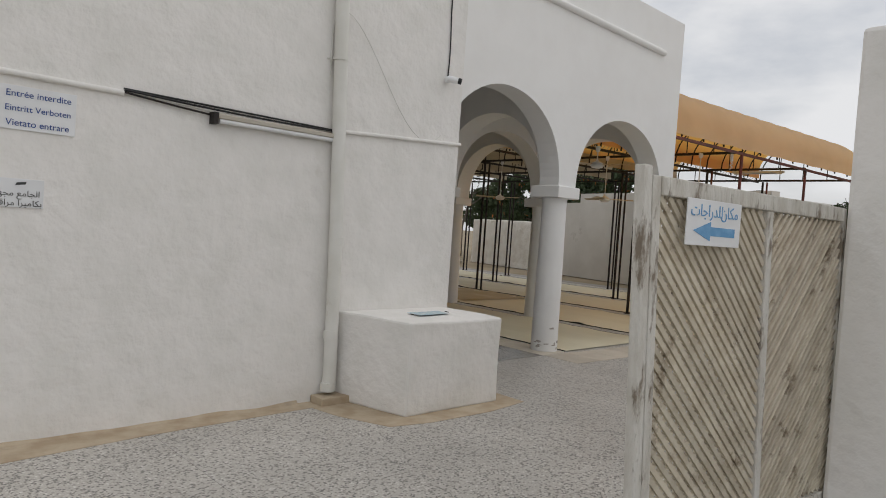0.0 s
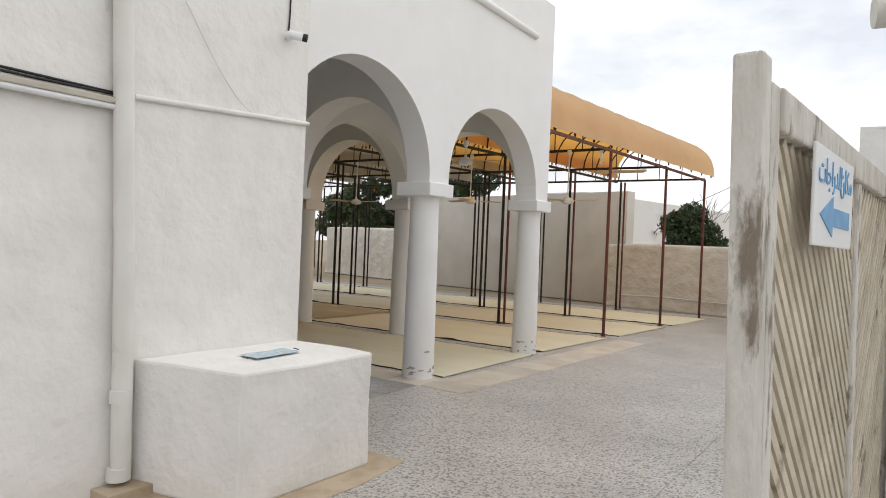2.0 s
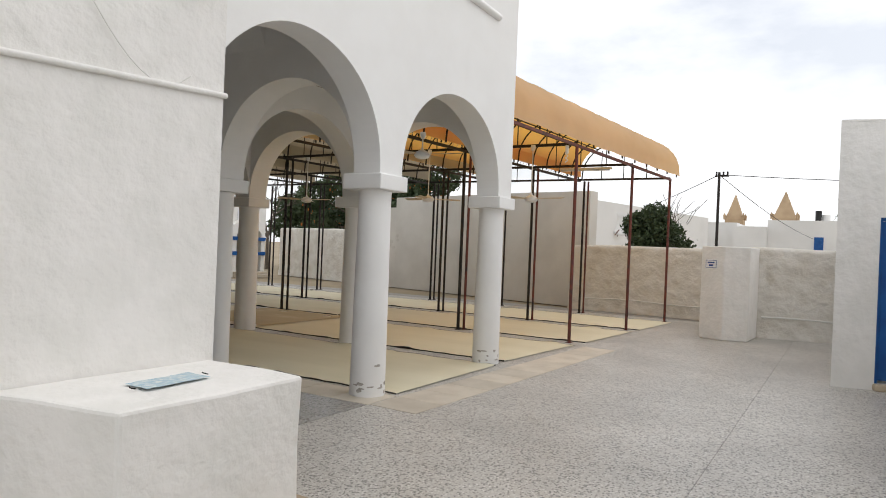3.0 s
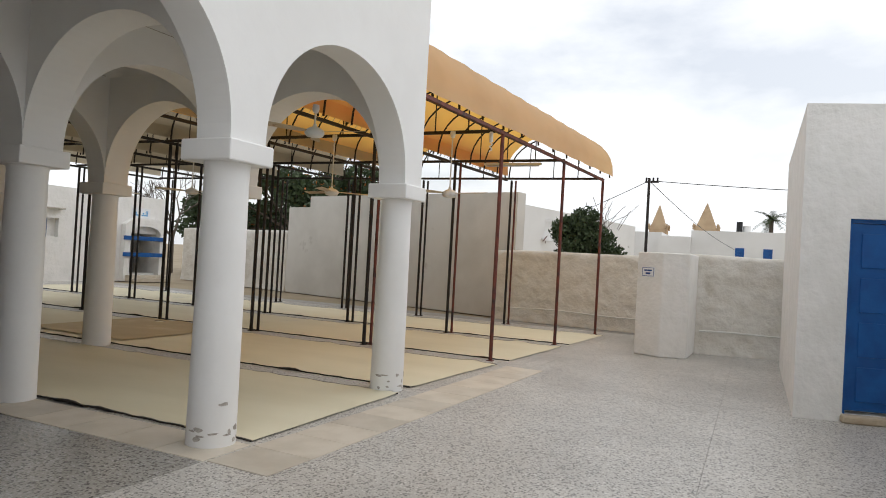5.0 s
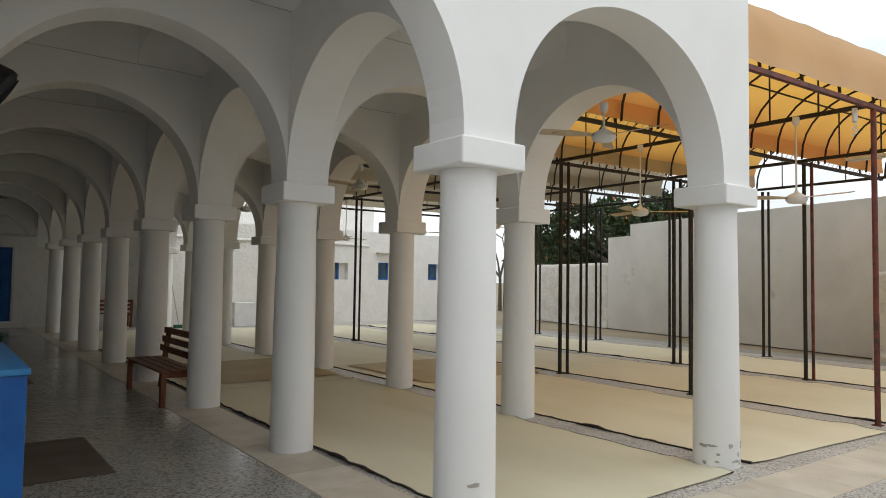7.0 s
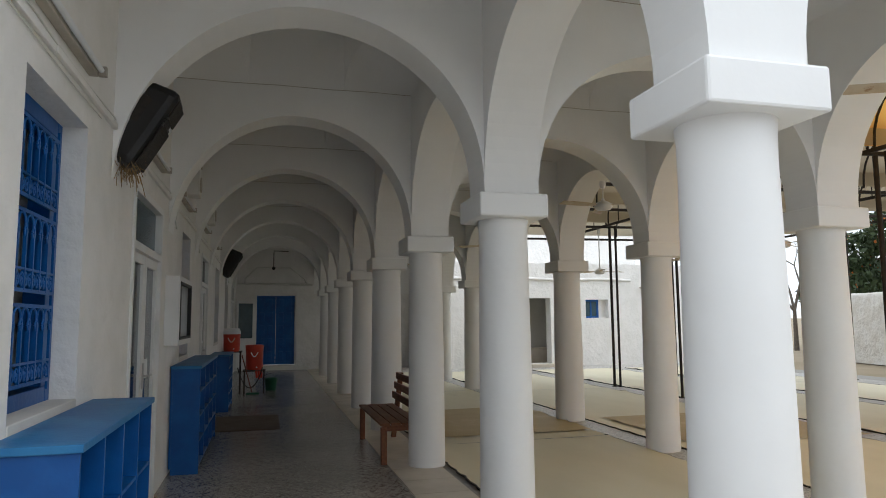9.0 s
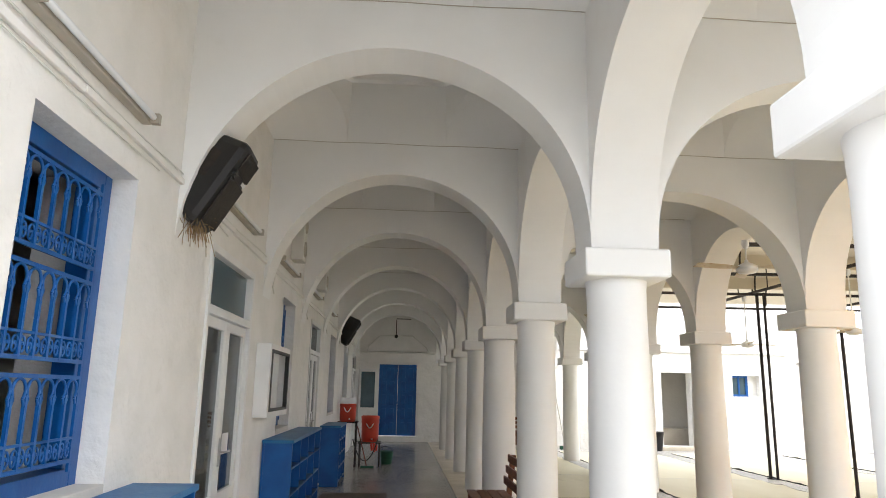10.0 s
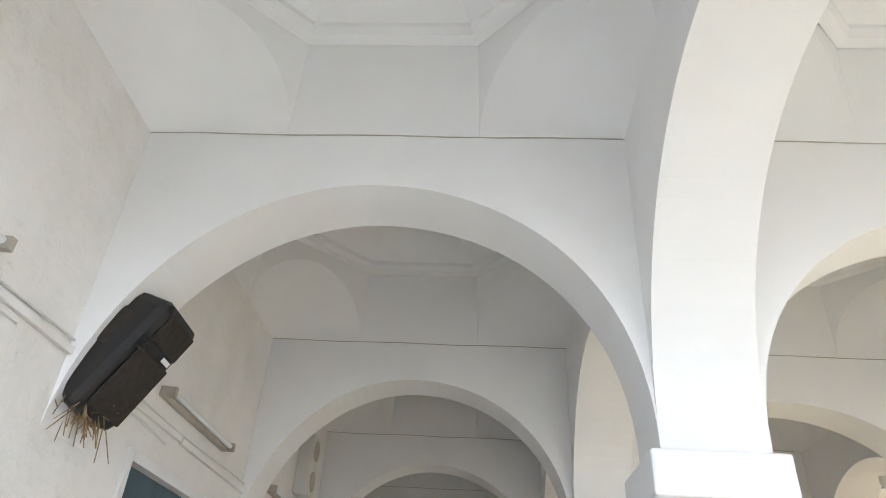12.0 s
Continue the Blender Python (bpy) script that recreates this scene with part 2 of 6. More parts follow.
SPIRE = material("sand_coloured_stone", (0.52, 0.38, 0.24), (0.45, 0.32, 0.2), 1.0, 0.9, 0.2)
FAR_WHITE = material("distant_white_render", (0.78, 0.77, 0.75), (0.72, 0.71, 0.69), 0.5, 0.9, 0.1, 6)
EARTH = material("dry_earth", (0.36, 0.29, 0.2), (0.28, 0.23, 0.15), 0.3, 0.95, 0.3)
WALL_TILE = material("glazed_white_tile", (0.78, 0.79, 0.79), (0.74, 0.75, 0.755), 3, 0.25, 0.0, random_value=0.02)


# ---- mesh helpers ----
def box(bm, x0, x1, y0, y1, z0, z1, m=None):
    v = [bm.verts.new((x, y, z)) for x in (x0, x1) for y in (y0, y1) for z in (z0, z1)]
    if m is not None:
        for q in v:
            q.co = m @ q.co
    for f in ((0, 1, 3, 2), (4, 6, 7, 5), (0, 4, 5, 1), (2, 3, 7, 6), (0, 2, 6, 4), (1, 5, 7, 3)):
        bm.faces.new([v[i] for i in f])
    return v


def tube(bm, p0, p1, r, n=10, r1=None, caps=True):
    p0, p1 = Vector(p0), Vector(p1)
    z = (p1 - p0).normalized()
    x = z.orthogonal().normalized()
    y = z.cross(x)
    r1 = r if r1 is None else r1
    rings = [[bm.verts.new(p + (x * math.cos(a) + y * math.sin(a)) * q) for a in [2 * math.pi * i / n for i in range(n)]] for p, q in ((p0, r), (p1, r1))]
    for i in range(n):
        f = bm.faces.new((rings[0][i], rings[0][(i + 1) % n], rings[1][(i + 1) % n], rings[1][i]))
        f.smooth = True
    if caps:
        bm.faces.new([bm.verts.new(v.co) for v in rings[0][::-1]])
        bm.faces.new([bm.verts.new(v.co) for v in rings[1]])


def path_tube(bm, pts, r, n=8):
    pts = [Vector(p) for p in pts]
    rings = []
    for i, p in enumerate(pts):
        d = (pts[min(i + 1, len(pts) - 1)] - pts[max(i - 1, 0)]).normalized()
        x = d.cross(Vector((0.31, 0.17, 0.93))).normalized()
        y = d.cross(x)
        rings.append([bm.verts.new(p + (x * math.cos(2 * math.pi * k / n) + y * math.sin(2 * math.pi * k / n)) * r) for k in range(n)])
    for a, b in zip(rings, rings[1:]):
        for k in range(n):
            f = bm.faces.new((a[k], a[(k + 1) % n], b[(k + 1) % n], b[k]))
            f.smooth = True
    bm.faces.new([bm.verts.new(v.co) for v in rings[0][::-1]])
    bm.faces.new([bm.verts.new(v.co) for v in rings[-1]])


def lathe(bm, profile, n=24, at=(0, 0, 0)):
    rings = [[bm.verts.new((at[0] + r * math.cos(2 * math.pi * k / n), at[1] + r * math.sin(2 * math.pi * k / n), at[2] + z)) for k in range(n)] for r, z in profile]
    for a, b in zip(rings, rings[1:]):
        for k in range(n):
            f = bm.faces.new((a[k], a[(k + 1) % n], b[(k + 1) % n], b[k]))
            f.smooth = True
    bm.faces.new([bm.verts.new(v.co) for v in rings[0][::-1]])
    bm.faces.new([bm.verts.new(v.co) for v in rings[-1]])


def prism(bm, outline, a, b, axis):
    """A flat outline pushed from a to b along an axis: 'x' takes (y, z), 'y' takes (x, z), 'z' takes (x, y)."""
    place = {"x": lambda p, d: (d, p[0], p[1]), "y": lambda p, d: (p[0], d, p[1]), "z": lambda p, d: (p[0], p[1], d)}[axis]
    v0 = [bm.verts.new(place(p, a)) for p in outline]
    v1 = [bm.verts.new(place(p, b)) for p in outline]
    n = len(outline)
    bm.faces.new(v0)
    bm.faces.new(v1[::-1])
    for i in range(n):
        bm.faces.new((v0[i], v1[i], v1[(i + 1) % n], v0[(i + 1) % n]))


def finish(bm, bevel=0.0, segments=2):
    bmesh.ops.recalc_face_normals(bm, faces=bm.faces)
    if bevel:
        edges = [e for e in bm.edges if len(e.link_faces) == 2 and e.calc_face_angle(0) > 0.6]
        bmesh.ops.bevel(bm, geom=edges, offset=bevel, segments=segments, affect="EDGES", profile=0.5, clamp_overlap=True)
    return bm


def mesh_of(name, bm, mat):
    me = bpy.data.meshes.new(name)
    bm.to_mesh(me)
    bm.free()
    me.materials.append(mat)
    return me


def thing(name, label, category, group="", kind="", at=(0, 0, 0)):
    ob = new(name)
    ob.empty_display_size = 0.2
    ob.location = at
    return tagged(ob, label, category, group, kind)


def solid(name, bm, mat, label="", category="", group="", kind="", bevel=0.0):
    return tagged(new(name, mesh_of(name, finish(bm, bevel), mat)), label, category, group, kind)


def part(name, bm, mat, parent, label="", bevel=0.0):
    ob = new(name, mesh_of(name, finish(bm, bevel), mat))
    ob.parent = parent
    if label:
        ob["label"] = label
    return ob


def share(name, me, parent, m):
    ob = new(name, me)
    ob.parent = parent
    ob.matrix_basis = m
    return ob


def structure(name, bm, mat, label, category, bevel=0.0):
    return solid(name, bm, mat, label, category, "", "structure", bevel)


def writing(name, text, size, mat, parent, m, label=""):
    """Raised lettering in the built-in font, turned into a mesh."""
    cu = bpy.data.curves.new(name, "FONT")
    cu.body, cu.size, cu.extrude, cu.align_x, cu.align_y = text, size, 0.0012, "CENTER", "CENTER"
    tmp = bpy.data.objects.new(name, cu)
    scene.collection.objects.link(tmp)
    bpy.context.view_layer.update()
    me = bpy.data.meshes.new_from_object(tmp.evaluated_get(bpy.context.evaluated_depsgraph_get()))
    bpy.data.objects.remove(tmp)
    me.materials.clear()
    me.materials.append(mat)
    ob = new(name, me)
    ob.parent, ob.matrix_basis = parent, m
    if label:
        ob["label"] = label
    return ob


# ---- plan ----
BAY = 2.45            # column spacing along the corridor
BAYS = 8
XW, XA, XB, XH = -2.56, 0.0, 2.78, -2.81     # hall wall face, first and second row of columns
T = 0.20              # half the width of the piers
TB = 0.14             # from a column row to the far face of a cross wall
CAP0, SPRING = 2.20, 2.365
CEIL, ROOF = 3.87, 4.75
YF = -0.83            # face of the hall's end wall
YEND = BAY * BAYS


# ---- ground and floors ----
bm = bmesh.new()
box(bm, -900, 900, -900, 900, -0.6, -0.03)
structure("ground", bm, EARTH, "dry earth ground reaching to the horizon", "ground")
bm = bmesh.new()
box(bm, -16, 13.2, -14, YEND, -0.2, -0.008)
court = structure("floor", bm, JOINT, "courtyard paved with pebble-faced cement slabs", "floor")


# ---- hall: end wall, corridor wall ----
def wall_panels(bm, axis, a0, a1, d0, d1, z0, z1, openings):
    """A wall from a0 to a1 along x or y, d0 to d1 thick, with real openings (a, b, z, z)."""
    def put(p, q, u, v):
        if q - p > 1e-4 and v - u > 1e-4:
            box(bm, *((p, q, d0, d1) if axis == "x" else (d0, d1, p, q)), u, v)
    cursor = a0
    for p, q, u, v in sorted(openings):
        put(cursor, p, z0, z1)
        put(p, q, z0, u)
        put(p, q, v, z1)
        cursor = q
    put(cursor, a1, z0, z1)


WINDOWS = [(0.745, 1.68), (5.82, 6.64), (10.85, 11.95), (13.9, 15.2)]
DOORS = [(2.96, 4.285), (8.08, 9.25), (16.6, 17.9)]
WZ0, WZ1, DZ1 = 1.11, 2.505, 2.49
bm = bmesh.new()
box(bm, XW - 0.45, XH, YF, -T, 0, ROOF)
wall_panels(bm, "y", -T + 0.001, YEND, XW - 0.45, XW, 0, ROOF, [(a, b, WZ0, WZ1) for a, b in WINDOWS] + [(a, b, 0.0, DZ1) for a, b in DOORS])
structure("wall_hall", bm, PLASTER, "white-painted prayer hall wall along the arcade", "wall")
bm = bmesh.new()
box(bm, -16, XW - 0.45, YF, YF + 0.45, 0, 5.9)
box(bm, XW - 0.45, XH, YF, YF + 0.45, ROOF + 0.001, 5.9)
structure("wall_hall_end", bm, PLASTER, "white lime-plastered end wall of the prayer hall", "wall")
# unseen walls added to close the hall, in darker plaster to keep it dim
bm = bmesh.new()
box(bm, -9, -8.8, YF + 0.45, YEND, 0, ROOF)
box(bm, -8.8, XW - 0.45, YEND - 0.2, YEND, 0, ROOF)
structure("wall_hall_back", bm, PLASTER_OLD, "unseen plain inner walls added to the prayer hall, in darker plaster to dim it", "wall")
bm = bmesh.new()
box(bm, -9, XW - 0.45, YF + 0.45, YEND, ROOF, ROOF + 0.2)
structure("ceiling_hall", bm, PLASTER_OLD, "plain ceiling of the prayer hall", "ceiling")
# assumed floor; its near-black colour stands in for the hall's dimness
bm = bmesh.new()
box(bm, -8.8, XW - 0.45, YF + 0.45, YEND - 0.2, -0.006, 0.004)
structure("floor_hall", bm, DOORMAT, "assumed floor of the prayer hall, coloured dark to dim the room", "floor")


# ---- arcade ----
def arch_line(p, q, z, rise, lean=0.0, n=40):
    c, r = (p + q) / 2, (q - p) / 2
    return [(c - r * math.cos(math.pi * i / n) + lean * max(0.0, math.sin(2 * math.pi * i / n)), z + rise * math.sin(math.pi * i / n) ** 0.90) for i in range(n + 1)]


def arch_span(bm, axis, p, q, d0, d1, top, rise, lean=0.0):
    """The wall over one arch, built as slices so that every face stays convex."""
    pts = arch_line(p, q, SPRING, rise, lean)
    for (u0, z0), (u1, z1) in zip(pts, pts[1:]):
        vs = []
        for d in (d0, d1):
            for u, z in ((u0, z0), (u1, z1), (u1, top), (u0, top)):
                vs.append(bm.verts.new((u, d, z) if axis == "x" else (d, u, z)))
        bm.faces.new(vs[0:4])
        bm.faces.new(vs[4:8][::-1])
        bm.faces.new((vs[0], vs[4], vs[5], vs[1]))
        bm.faces.new((vs[3], vs[2], vs[6], vs[7]))


def weld(bm):
    bmesh.ops.remove_doubles(bm, verts=bm.verts, dist=0.0005)


RISE_X, RISE_Y = 1.14, 1.12
for k in range(BAYS):
    y = BAY * k
    top = 5.42 if k == 0 else ROOF
    bm = bmesh.new()
    arch_span(bm, "x", XW, XA - T, y - T, y + TB, top, RISE_X + (0.03 if k == 0 else 0.06), 0.06)
    arch_span(bm, "x", XA + T, XB - T, y - T, y + TB, top, RISE_X + (0.0 if k == 0 else -0.01))
    for x in (XA, XB):
        box(bm, x - T, x + T, y - T, y + TB, SPRING - 0.01, top)
    weld(bm)
    structure("wall_arches_front" if k == 0 else "wall_arches", bm, PAINT_WHITE, "smooth white-painted wall with two round arches", "wall")
for x in (XA, XB):
    bm = bmesh.new()
    for k in range(BAYS):
        y = BAY * k
        arch_span(bm, "y", y + TB, y + BAY - (T if k < BAYS - 1 else 0.0), x - T, x + T, ROOF, RISE_Y)
    weld(bm)
    structure("wall_arcade", bm, PAINT_WHITE, "white-painted row of round arches on columns", "wall")
bm = bmesh.new()
wall_panels(bm, "x", XW - 0.45, XB + T, YEND, YEND + 0.4, 0, ROOF, [(-1.98, -0.74, 0.16, 2.33)])
structure("wall_arcade_end", bm, PLASTER, "white end wall of the arcade with a doorway", "wall")
bm = bmesh.new()
box(bm, -3, 0.5, YEND + 1.2, YEND + 1.3, 0, 3)
structure("wall_beyond_door", bm, PLASTER, "plain wall behind the blue door", "wall")
bm = bmesh.new()
box(bm, XW, XB + T, TB, YEND + 0.4, ROOF + 0.004, ROOF + 0.2)
structure("roof_arcade", bm, PLASTER, "flat roof slab over the arcade", "roof")


def bay_ceiling(bm, x0, x1, y0, y1):
    """Octagonal drum on trumpet squinches, with a moulding and a shallow dome."""
    zt, c = CEIL + 0.63, 0.70
    octo = [(x0 + c, y0), (x1 - c, y0), (x1, y0 + c), (x1, y1 - c), (x1 - c, y1), (x0 + c, y1), (x0, y1 - c), (x0, y0 + c)]
    cx, cy = (x0 + x1) / 2, (y0 + y1) / 2
    corners = {1: (x1, y0), 3: (x1, y1), 5: (x0, y1), 7: (x0, y0)}
    ins = 0.05
    pull = [(p[0] + (cx - p[0]) * ins, p[1] + (cy - p[1]) * ins) for p in octo]
    for i in range(8):
        a, b = pull[i], pull[(i + 1) % 8]
        if i % 2 == 0:
            a0, b0 = octo[i], octo[(i + 1) % 8]
            bm.faces.new([bm.verts.new(p) for p in ((*a0, CEIL), (*b0, CEIL), (*b, zt), (*a, zt))])
        else:
            n = 14
            a0, b0 = octo[i], octo[(i + 1) % 8]
            arc, upper = [], []
            for k in range(n + 1):
                s = 0.5 - 0.5 * math.cos(math.pi * k / n)
                h = 0.50 * math.sin(math.pi * k / n)
                w = h / 0.6
                arc.append((a0[0] * (1 - s) * (1 - w) + b0[0] * s * (1 - w) + (a[0] * (1 - s) + b[0] * s) * w,
                            a0[1] * (1 - s) * (1 - w) + b0[1] * s * (1 - w) + (a[1] * (1 - s) + b[1] * s) * w, CEIL + h))
                upper.append((a[0] * (1 - s) + b[0] * s, a[1] * (1 - s) + b[1] * s, zt))
            tip = (*corners[i], CEIL)
            for k in range(n):
                bm.faces.new([bm.verts.new(p) for p in (arc[k], arc[k + 1], upper[k + 1], upper[k])])
                mid = [tuple(tip[j] * 0.45 + q[j] * 0.55 + (0.05 if j == 2 else 0) * (1 if 0 < kk < n else 0) for j in range(3)) for kk, q in ((k, arc[k]), (k + 1, arc[k + 1]))]
                f1 = bm.faces.new([bm.verts.new(p) for p in (arc[k + 1], arc[k], mid[0], mid[1])])
                f2 = bm.faces.new([bm.verts.new(p) for p in (mid[1], mid[0], tip)])
                f1.smooth = f2.smooth = True
    def ring(s, z):
        return [(p[0] + (cx - p[0]) * s, p[1] + (cy - p[1]) * s, z) for p in octo]
    rings = [ring(ins, zt - 0.03), ring(0.11, zt - 0.02), ring(0.13, zt + 0.02), ring(0.13, zt + 0.05), ring(0.16, zt + 0.06), ring(0.45, zt + 0.19), ring(0.8, zt + 0.25), ring(0.999, zt + 0.262)]
    for r0, r1 in zip(rings, rings[1:]):
        for k in range(8):
            bm.faces.new([bm.verts.new(p) for p in (r0[k], r0[(k + 1) % 8], r1[(k + 1) % 8], r1[k])])


bm = bmesh.new()
for k in range(BAYS):
    y0, y1 = BAY * k + TB, BAY * (k + 1) - (T if k < BAYS - 1 else 0)
    bay_ceiling(bm, XW, XA - T, y0, y1)
    bay_ceiling(bm, XA + T, XB - T, y0, y1)
weld(bm)
bmesh.ops.recalc_face_normals(bm, faces=bm.faces)
structure("ceiling", bm, PAINT_WHITE, "white ceiling of octagonal domed bays on squinches", "ceiling")


def column_meshes():
    bm = bmesh.new()
    lathe(bm, [(0.192, 0.0), (0.190, 0.3), (0.184, 1.2), (0.174, 2.05), (0.176, 2.15), (0.182, CAP0 + 0.002)], 28)
    shaft = mesh_of("shaft", finish(bm), PAINT_WHITE)
    bm = bmesh.new()
    box(bm, -0.25, 0.25, -0.25, 0.25, CAP0, SPRING)
    cap = mesh_of("capital", finish(bm, 0.012), PAINT_WHITE)
    return shaft, cap


CHIP = material("bare_cement", (0.50, 0.47, 0.43), (0.34, 0.31, 0.28), 30, 0.95, 0.3)
SHAFT, CAPITAL = column_meshes()
for x in (XA, XB):
    for k in range(BAYS):
        col = thing("column", "round white-painted masonry column with a square capital", "column", "columns of the arcade", "", (x, BAY * k, 0.0))
        col.rotation_euler[2] = 0.0
        stout = 1.13 if k == 3 else 1.0
        share("shaft", SHAFT, col, Matrix.Rotation(0.7 * k, 4, "Z") @ Matrix.Diagonal((stout, stout, 1, 1)))
        share("capital", CAPITAL, col, Matrix())
        if k == 0:
            chips = random.Random(31 + int(x))
            for _ in range(11):
                a, z = radians(chips.uniform(175, 300)), abs(chips.gauss(0.0, 0.13)) + 0.03
                w, h = chips.uniform(0.012, 0.05), chips.uniform(0.008, 0.03)
                bm = bmesh.new()
                ring = []
                for i in range(9):
                    t = 2 * math.pi * i / 9
                    q = chips.uniform(0.6, 1.15)
                    aa = a + w * q * math.cos(t) / 0.193
                    ring.append(bm.verts.new((0.1936 * math.cos(aa), 0.1936 * math.sin(aa), z + h * q * math.sin(t))))
                bm.faces.new(ring)
                part("paint_chip", bm, CHIP, col, "grey patch of flaked paint")

# cornice tube near the top of the front
bm = bmesh.new()
path_tube(bm, [(-2.4 + i * 0.25, -T - 0.015, 4.86 - 0.004 * i) for i in range(20)], 0.05, 10)
structure("trim_cornice", bm, PAINT_WHITE, "rounded white moulding near the top of the arcade front", "moulding")

# ---- box bench by the end wall ----
bm = bmesh.new()
vs = box(bm, -4.02, -2.85, -1.66, YF - 0.002, 0, 0.825)
bmesh.ops.subdivide_edges(bm, edges=bm.edges[:], cuts=5, use_grid_fill=True)
for v in bm.verts:
    v.co += Vector((noise.noise(v.co * 2.1), noise.noise(v.co * 2.3 + Vector((5, 0, 0))), noise.noise(v.co * 2.2 + Vector((0, 7, 0))) * (1 if v.co.z > 0.1 else 0))) * 0.014
    v.co.y = min(v.co.y, YF - 0.002)
    v.co.x -= 0.20 * (v.co.y + 1.66) / 0.83 * max(0.0, (-2.85 - v.co.x) / 1.17)
solid("masonry_block", bm, PLASTER, "white plastered masonry block against the end wall", "masonry block", bevel=0.02)

# ---- court walls ----
def slab(bm, p, q, t, z0, z1):
    p, q = Vector((*p, 0)), Vector((*q, 0))
    d = (q - p).normalized()
    s = Vector((d.y, -d.x, 0)) * t
    vs = [bm.verts.new((c.x, c.y, z)) for z in (z0, z1) for c in (p, q, q + s, p + s)]
    for f in ((0, 1, 2, 3), (7, 6, 5, 4), (0, 4, 5, 1), (1, 5, 6, 2), (2, 6, 7, 3), (3, 7, 4, 0)):
        bm.faces.new([vs[i] for i in f])


def rough_slab(bm, p, q, t, z1, depth, seed):
    """A hand-plastered wall: a dense front sheet with lumps and a wandering top edge, and a solid back."""
    p, q = Vector((*p, 0)), Vector((*q, 0))
    d = q - p
    long = d.length
    d.normalize()
    s = Vector((d.y, -d.x, 0))
    nx, nz = int(long / 0.07), int(z1 / 0.07)
    grid = []
    for i in range(nx + 1):
        row = []
        top = z1 + 0.035 * noise.noise(Vector((i * 0.05, seed, 0)))
        for k in range(nz + 4):
            u = long * i / nx
            if k <= nz:
                z = top * k / nz
                c = Vector((u * 2.6, z * 4.2, seed))
                lump = noise.fractal(c, 1.0, 2.0, 4) * depth + (0.05 * (1 - z / 0.5) ** 2 if z < 0.5 else 0)
                if k == nz:
                    lump -= 0.03
                c2 = p + d * u - s * lump
            else:
                z, back = ((top + 0.01, 0.15), (top - 0.01, t), (0.0, t))[k - nz - 1]
                c2 = p + d * u + s * back
            row.append(bm.verts.new((c2.x, c2.y, z)))
        grid.append(row)
    for a, b in zip(grid, grid[1:]):
        for k in range(len(a) - 1):
            bm.faces.new((a[k], b[k], b[k + 1], a[k + 1])).smooth = True
    bm.faces.new(grid[0])
    bm.faces.new(grid[-1][::-1])


bm = bmesh.new()
slab(bm, (13.55, 2.2), (15.75, 10.75), 0.4, 0, 3.5)
slab(bm, (15.75, 10.752), (16.05, 11.9), 0.4, 0, 3.12)
structure("wall_east", bm, PLASTER_OLD, "tall weathered off-white plaster wall of the court", "wall")
bm = bmesh.new()
rough_slab(bm, (16.05, 11.902), (17.9, 19.0), 0.4, 2.25, 0.02, 3.0)
structure("wall_northeast", bm, PLASTER_ROUGH, "low rough whitewashed court wall", "wall")
bm = bmesh.new()
rough_slab(bm, (12.72, -2.4), (13.12, 2.6), 0.4, 1.88, 0.035, 8.0)
structure("wall_low", bm, PLASTER_ROUGH, "low rough lime-plastered court wall with stains", "wall")
bm = bmesh.new()
rough_slab(bm, (10.9, -8.9), (9.75, -2.6), 0.35, 1.90, 0.03, 15.0)
structure("wall_southeast", bm, PLASTER_ROUGH, "low rough whitewashed wall beside the pillar", "wall")
bm = bmesh.new()
slab(bm, (9.902, -2.1), (12.9, -2.1), 0.3, 0, 1.75)
structure("wall_return", bm, PLASTER_ROUGH, "short rough return wall behind the pillar", "wall")
bm = bmesh.new()
prism(bm, [(8.55, -2.31), (8.77, -1.84), (9.9, -2.06), (9.9, -2.82), (8.66, -2.77)], 0, 1.88, "z")
structure("wall_pillar", bm, PLASTER, "white plastered pillar carrying a small sign", "pillar", 0.02)
bm = bmesh.new()
path_tube(bm, [(13.05 - 0.4 * (2.2 - y) / 5 - 0.05, y, 0.36 + 0.02 * math.sin(y * 2)) for y in [2.2 - 0.3 * i for i in range(14)]], 0.018, 6)
solid("wall_pipe", bm, PVC, "thin white pipe along the foot of the low wall", "pipe")
bm = bmesh.new()
path_tube(bm, [(9.74 + 0.055 * i, -2.9 - 0.3 * i, 0.44 + 0.012 * math.sin(i)) for i in range(16)], 0.018, 6)
solid("wall_pipe", bm, PVC, "thin white pipe along the foot of the southeast wall", "pipe")

# ---- washroom block and south range ----
bm = bmesh.new()
wall_panels(bm, "y", -5.8, -4.3, 4.0, 4.3, 0, 3.50, [(-5.78, -4.80, 0.08, 2.25)])
box(bm, 4.3, 8.7, -4.5, -4.3, 0, 3.50)
box(bm, 4.0, 8.0, -9.0, -5.802, 0, 3.50)
box(bm, 4.0, 8.7, -5.8, -4.3, 3.502, 3.53)
outline = [(-6.15 + 0.98 * math.cos(math.pi * i / 24), 3.53 + 0.33 * math.sin(math.pi * i / 24)) for i in range(25)]
prism(bm, outline, 4.02, 8.7, "x")
WASH = Matrix.Translation((4.45, -4.27, 0)) @ Matrix.Rotation(radians(13), 4, "Z") @ Matrix.Translation((-4.0, 4.3, 0))
for v in bm.verts:
    along = -4.3 - v.co.y
    v.co.x, v.co.y = v.co.x + 0.45 + along * math.sin(radians(13)), -4.27 - along * math.cos(radians(13))
structure("wall_washroom", bm, PLASTER, "white plastered washroom block with a shallow vault", "wall")
bm = bmesh.new()
SR = Vector((7.95, -1.17, 0)).normalized()
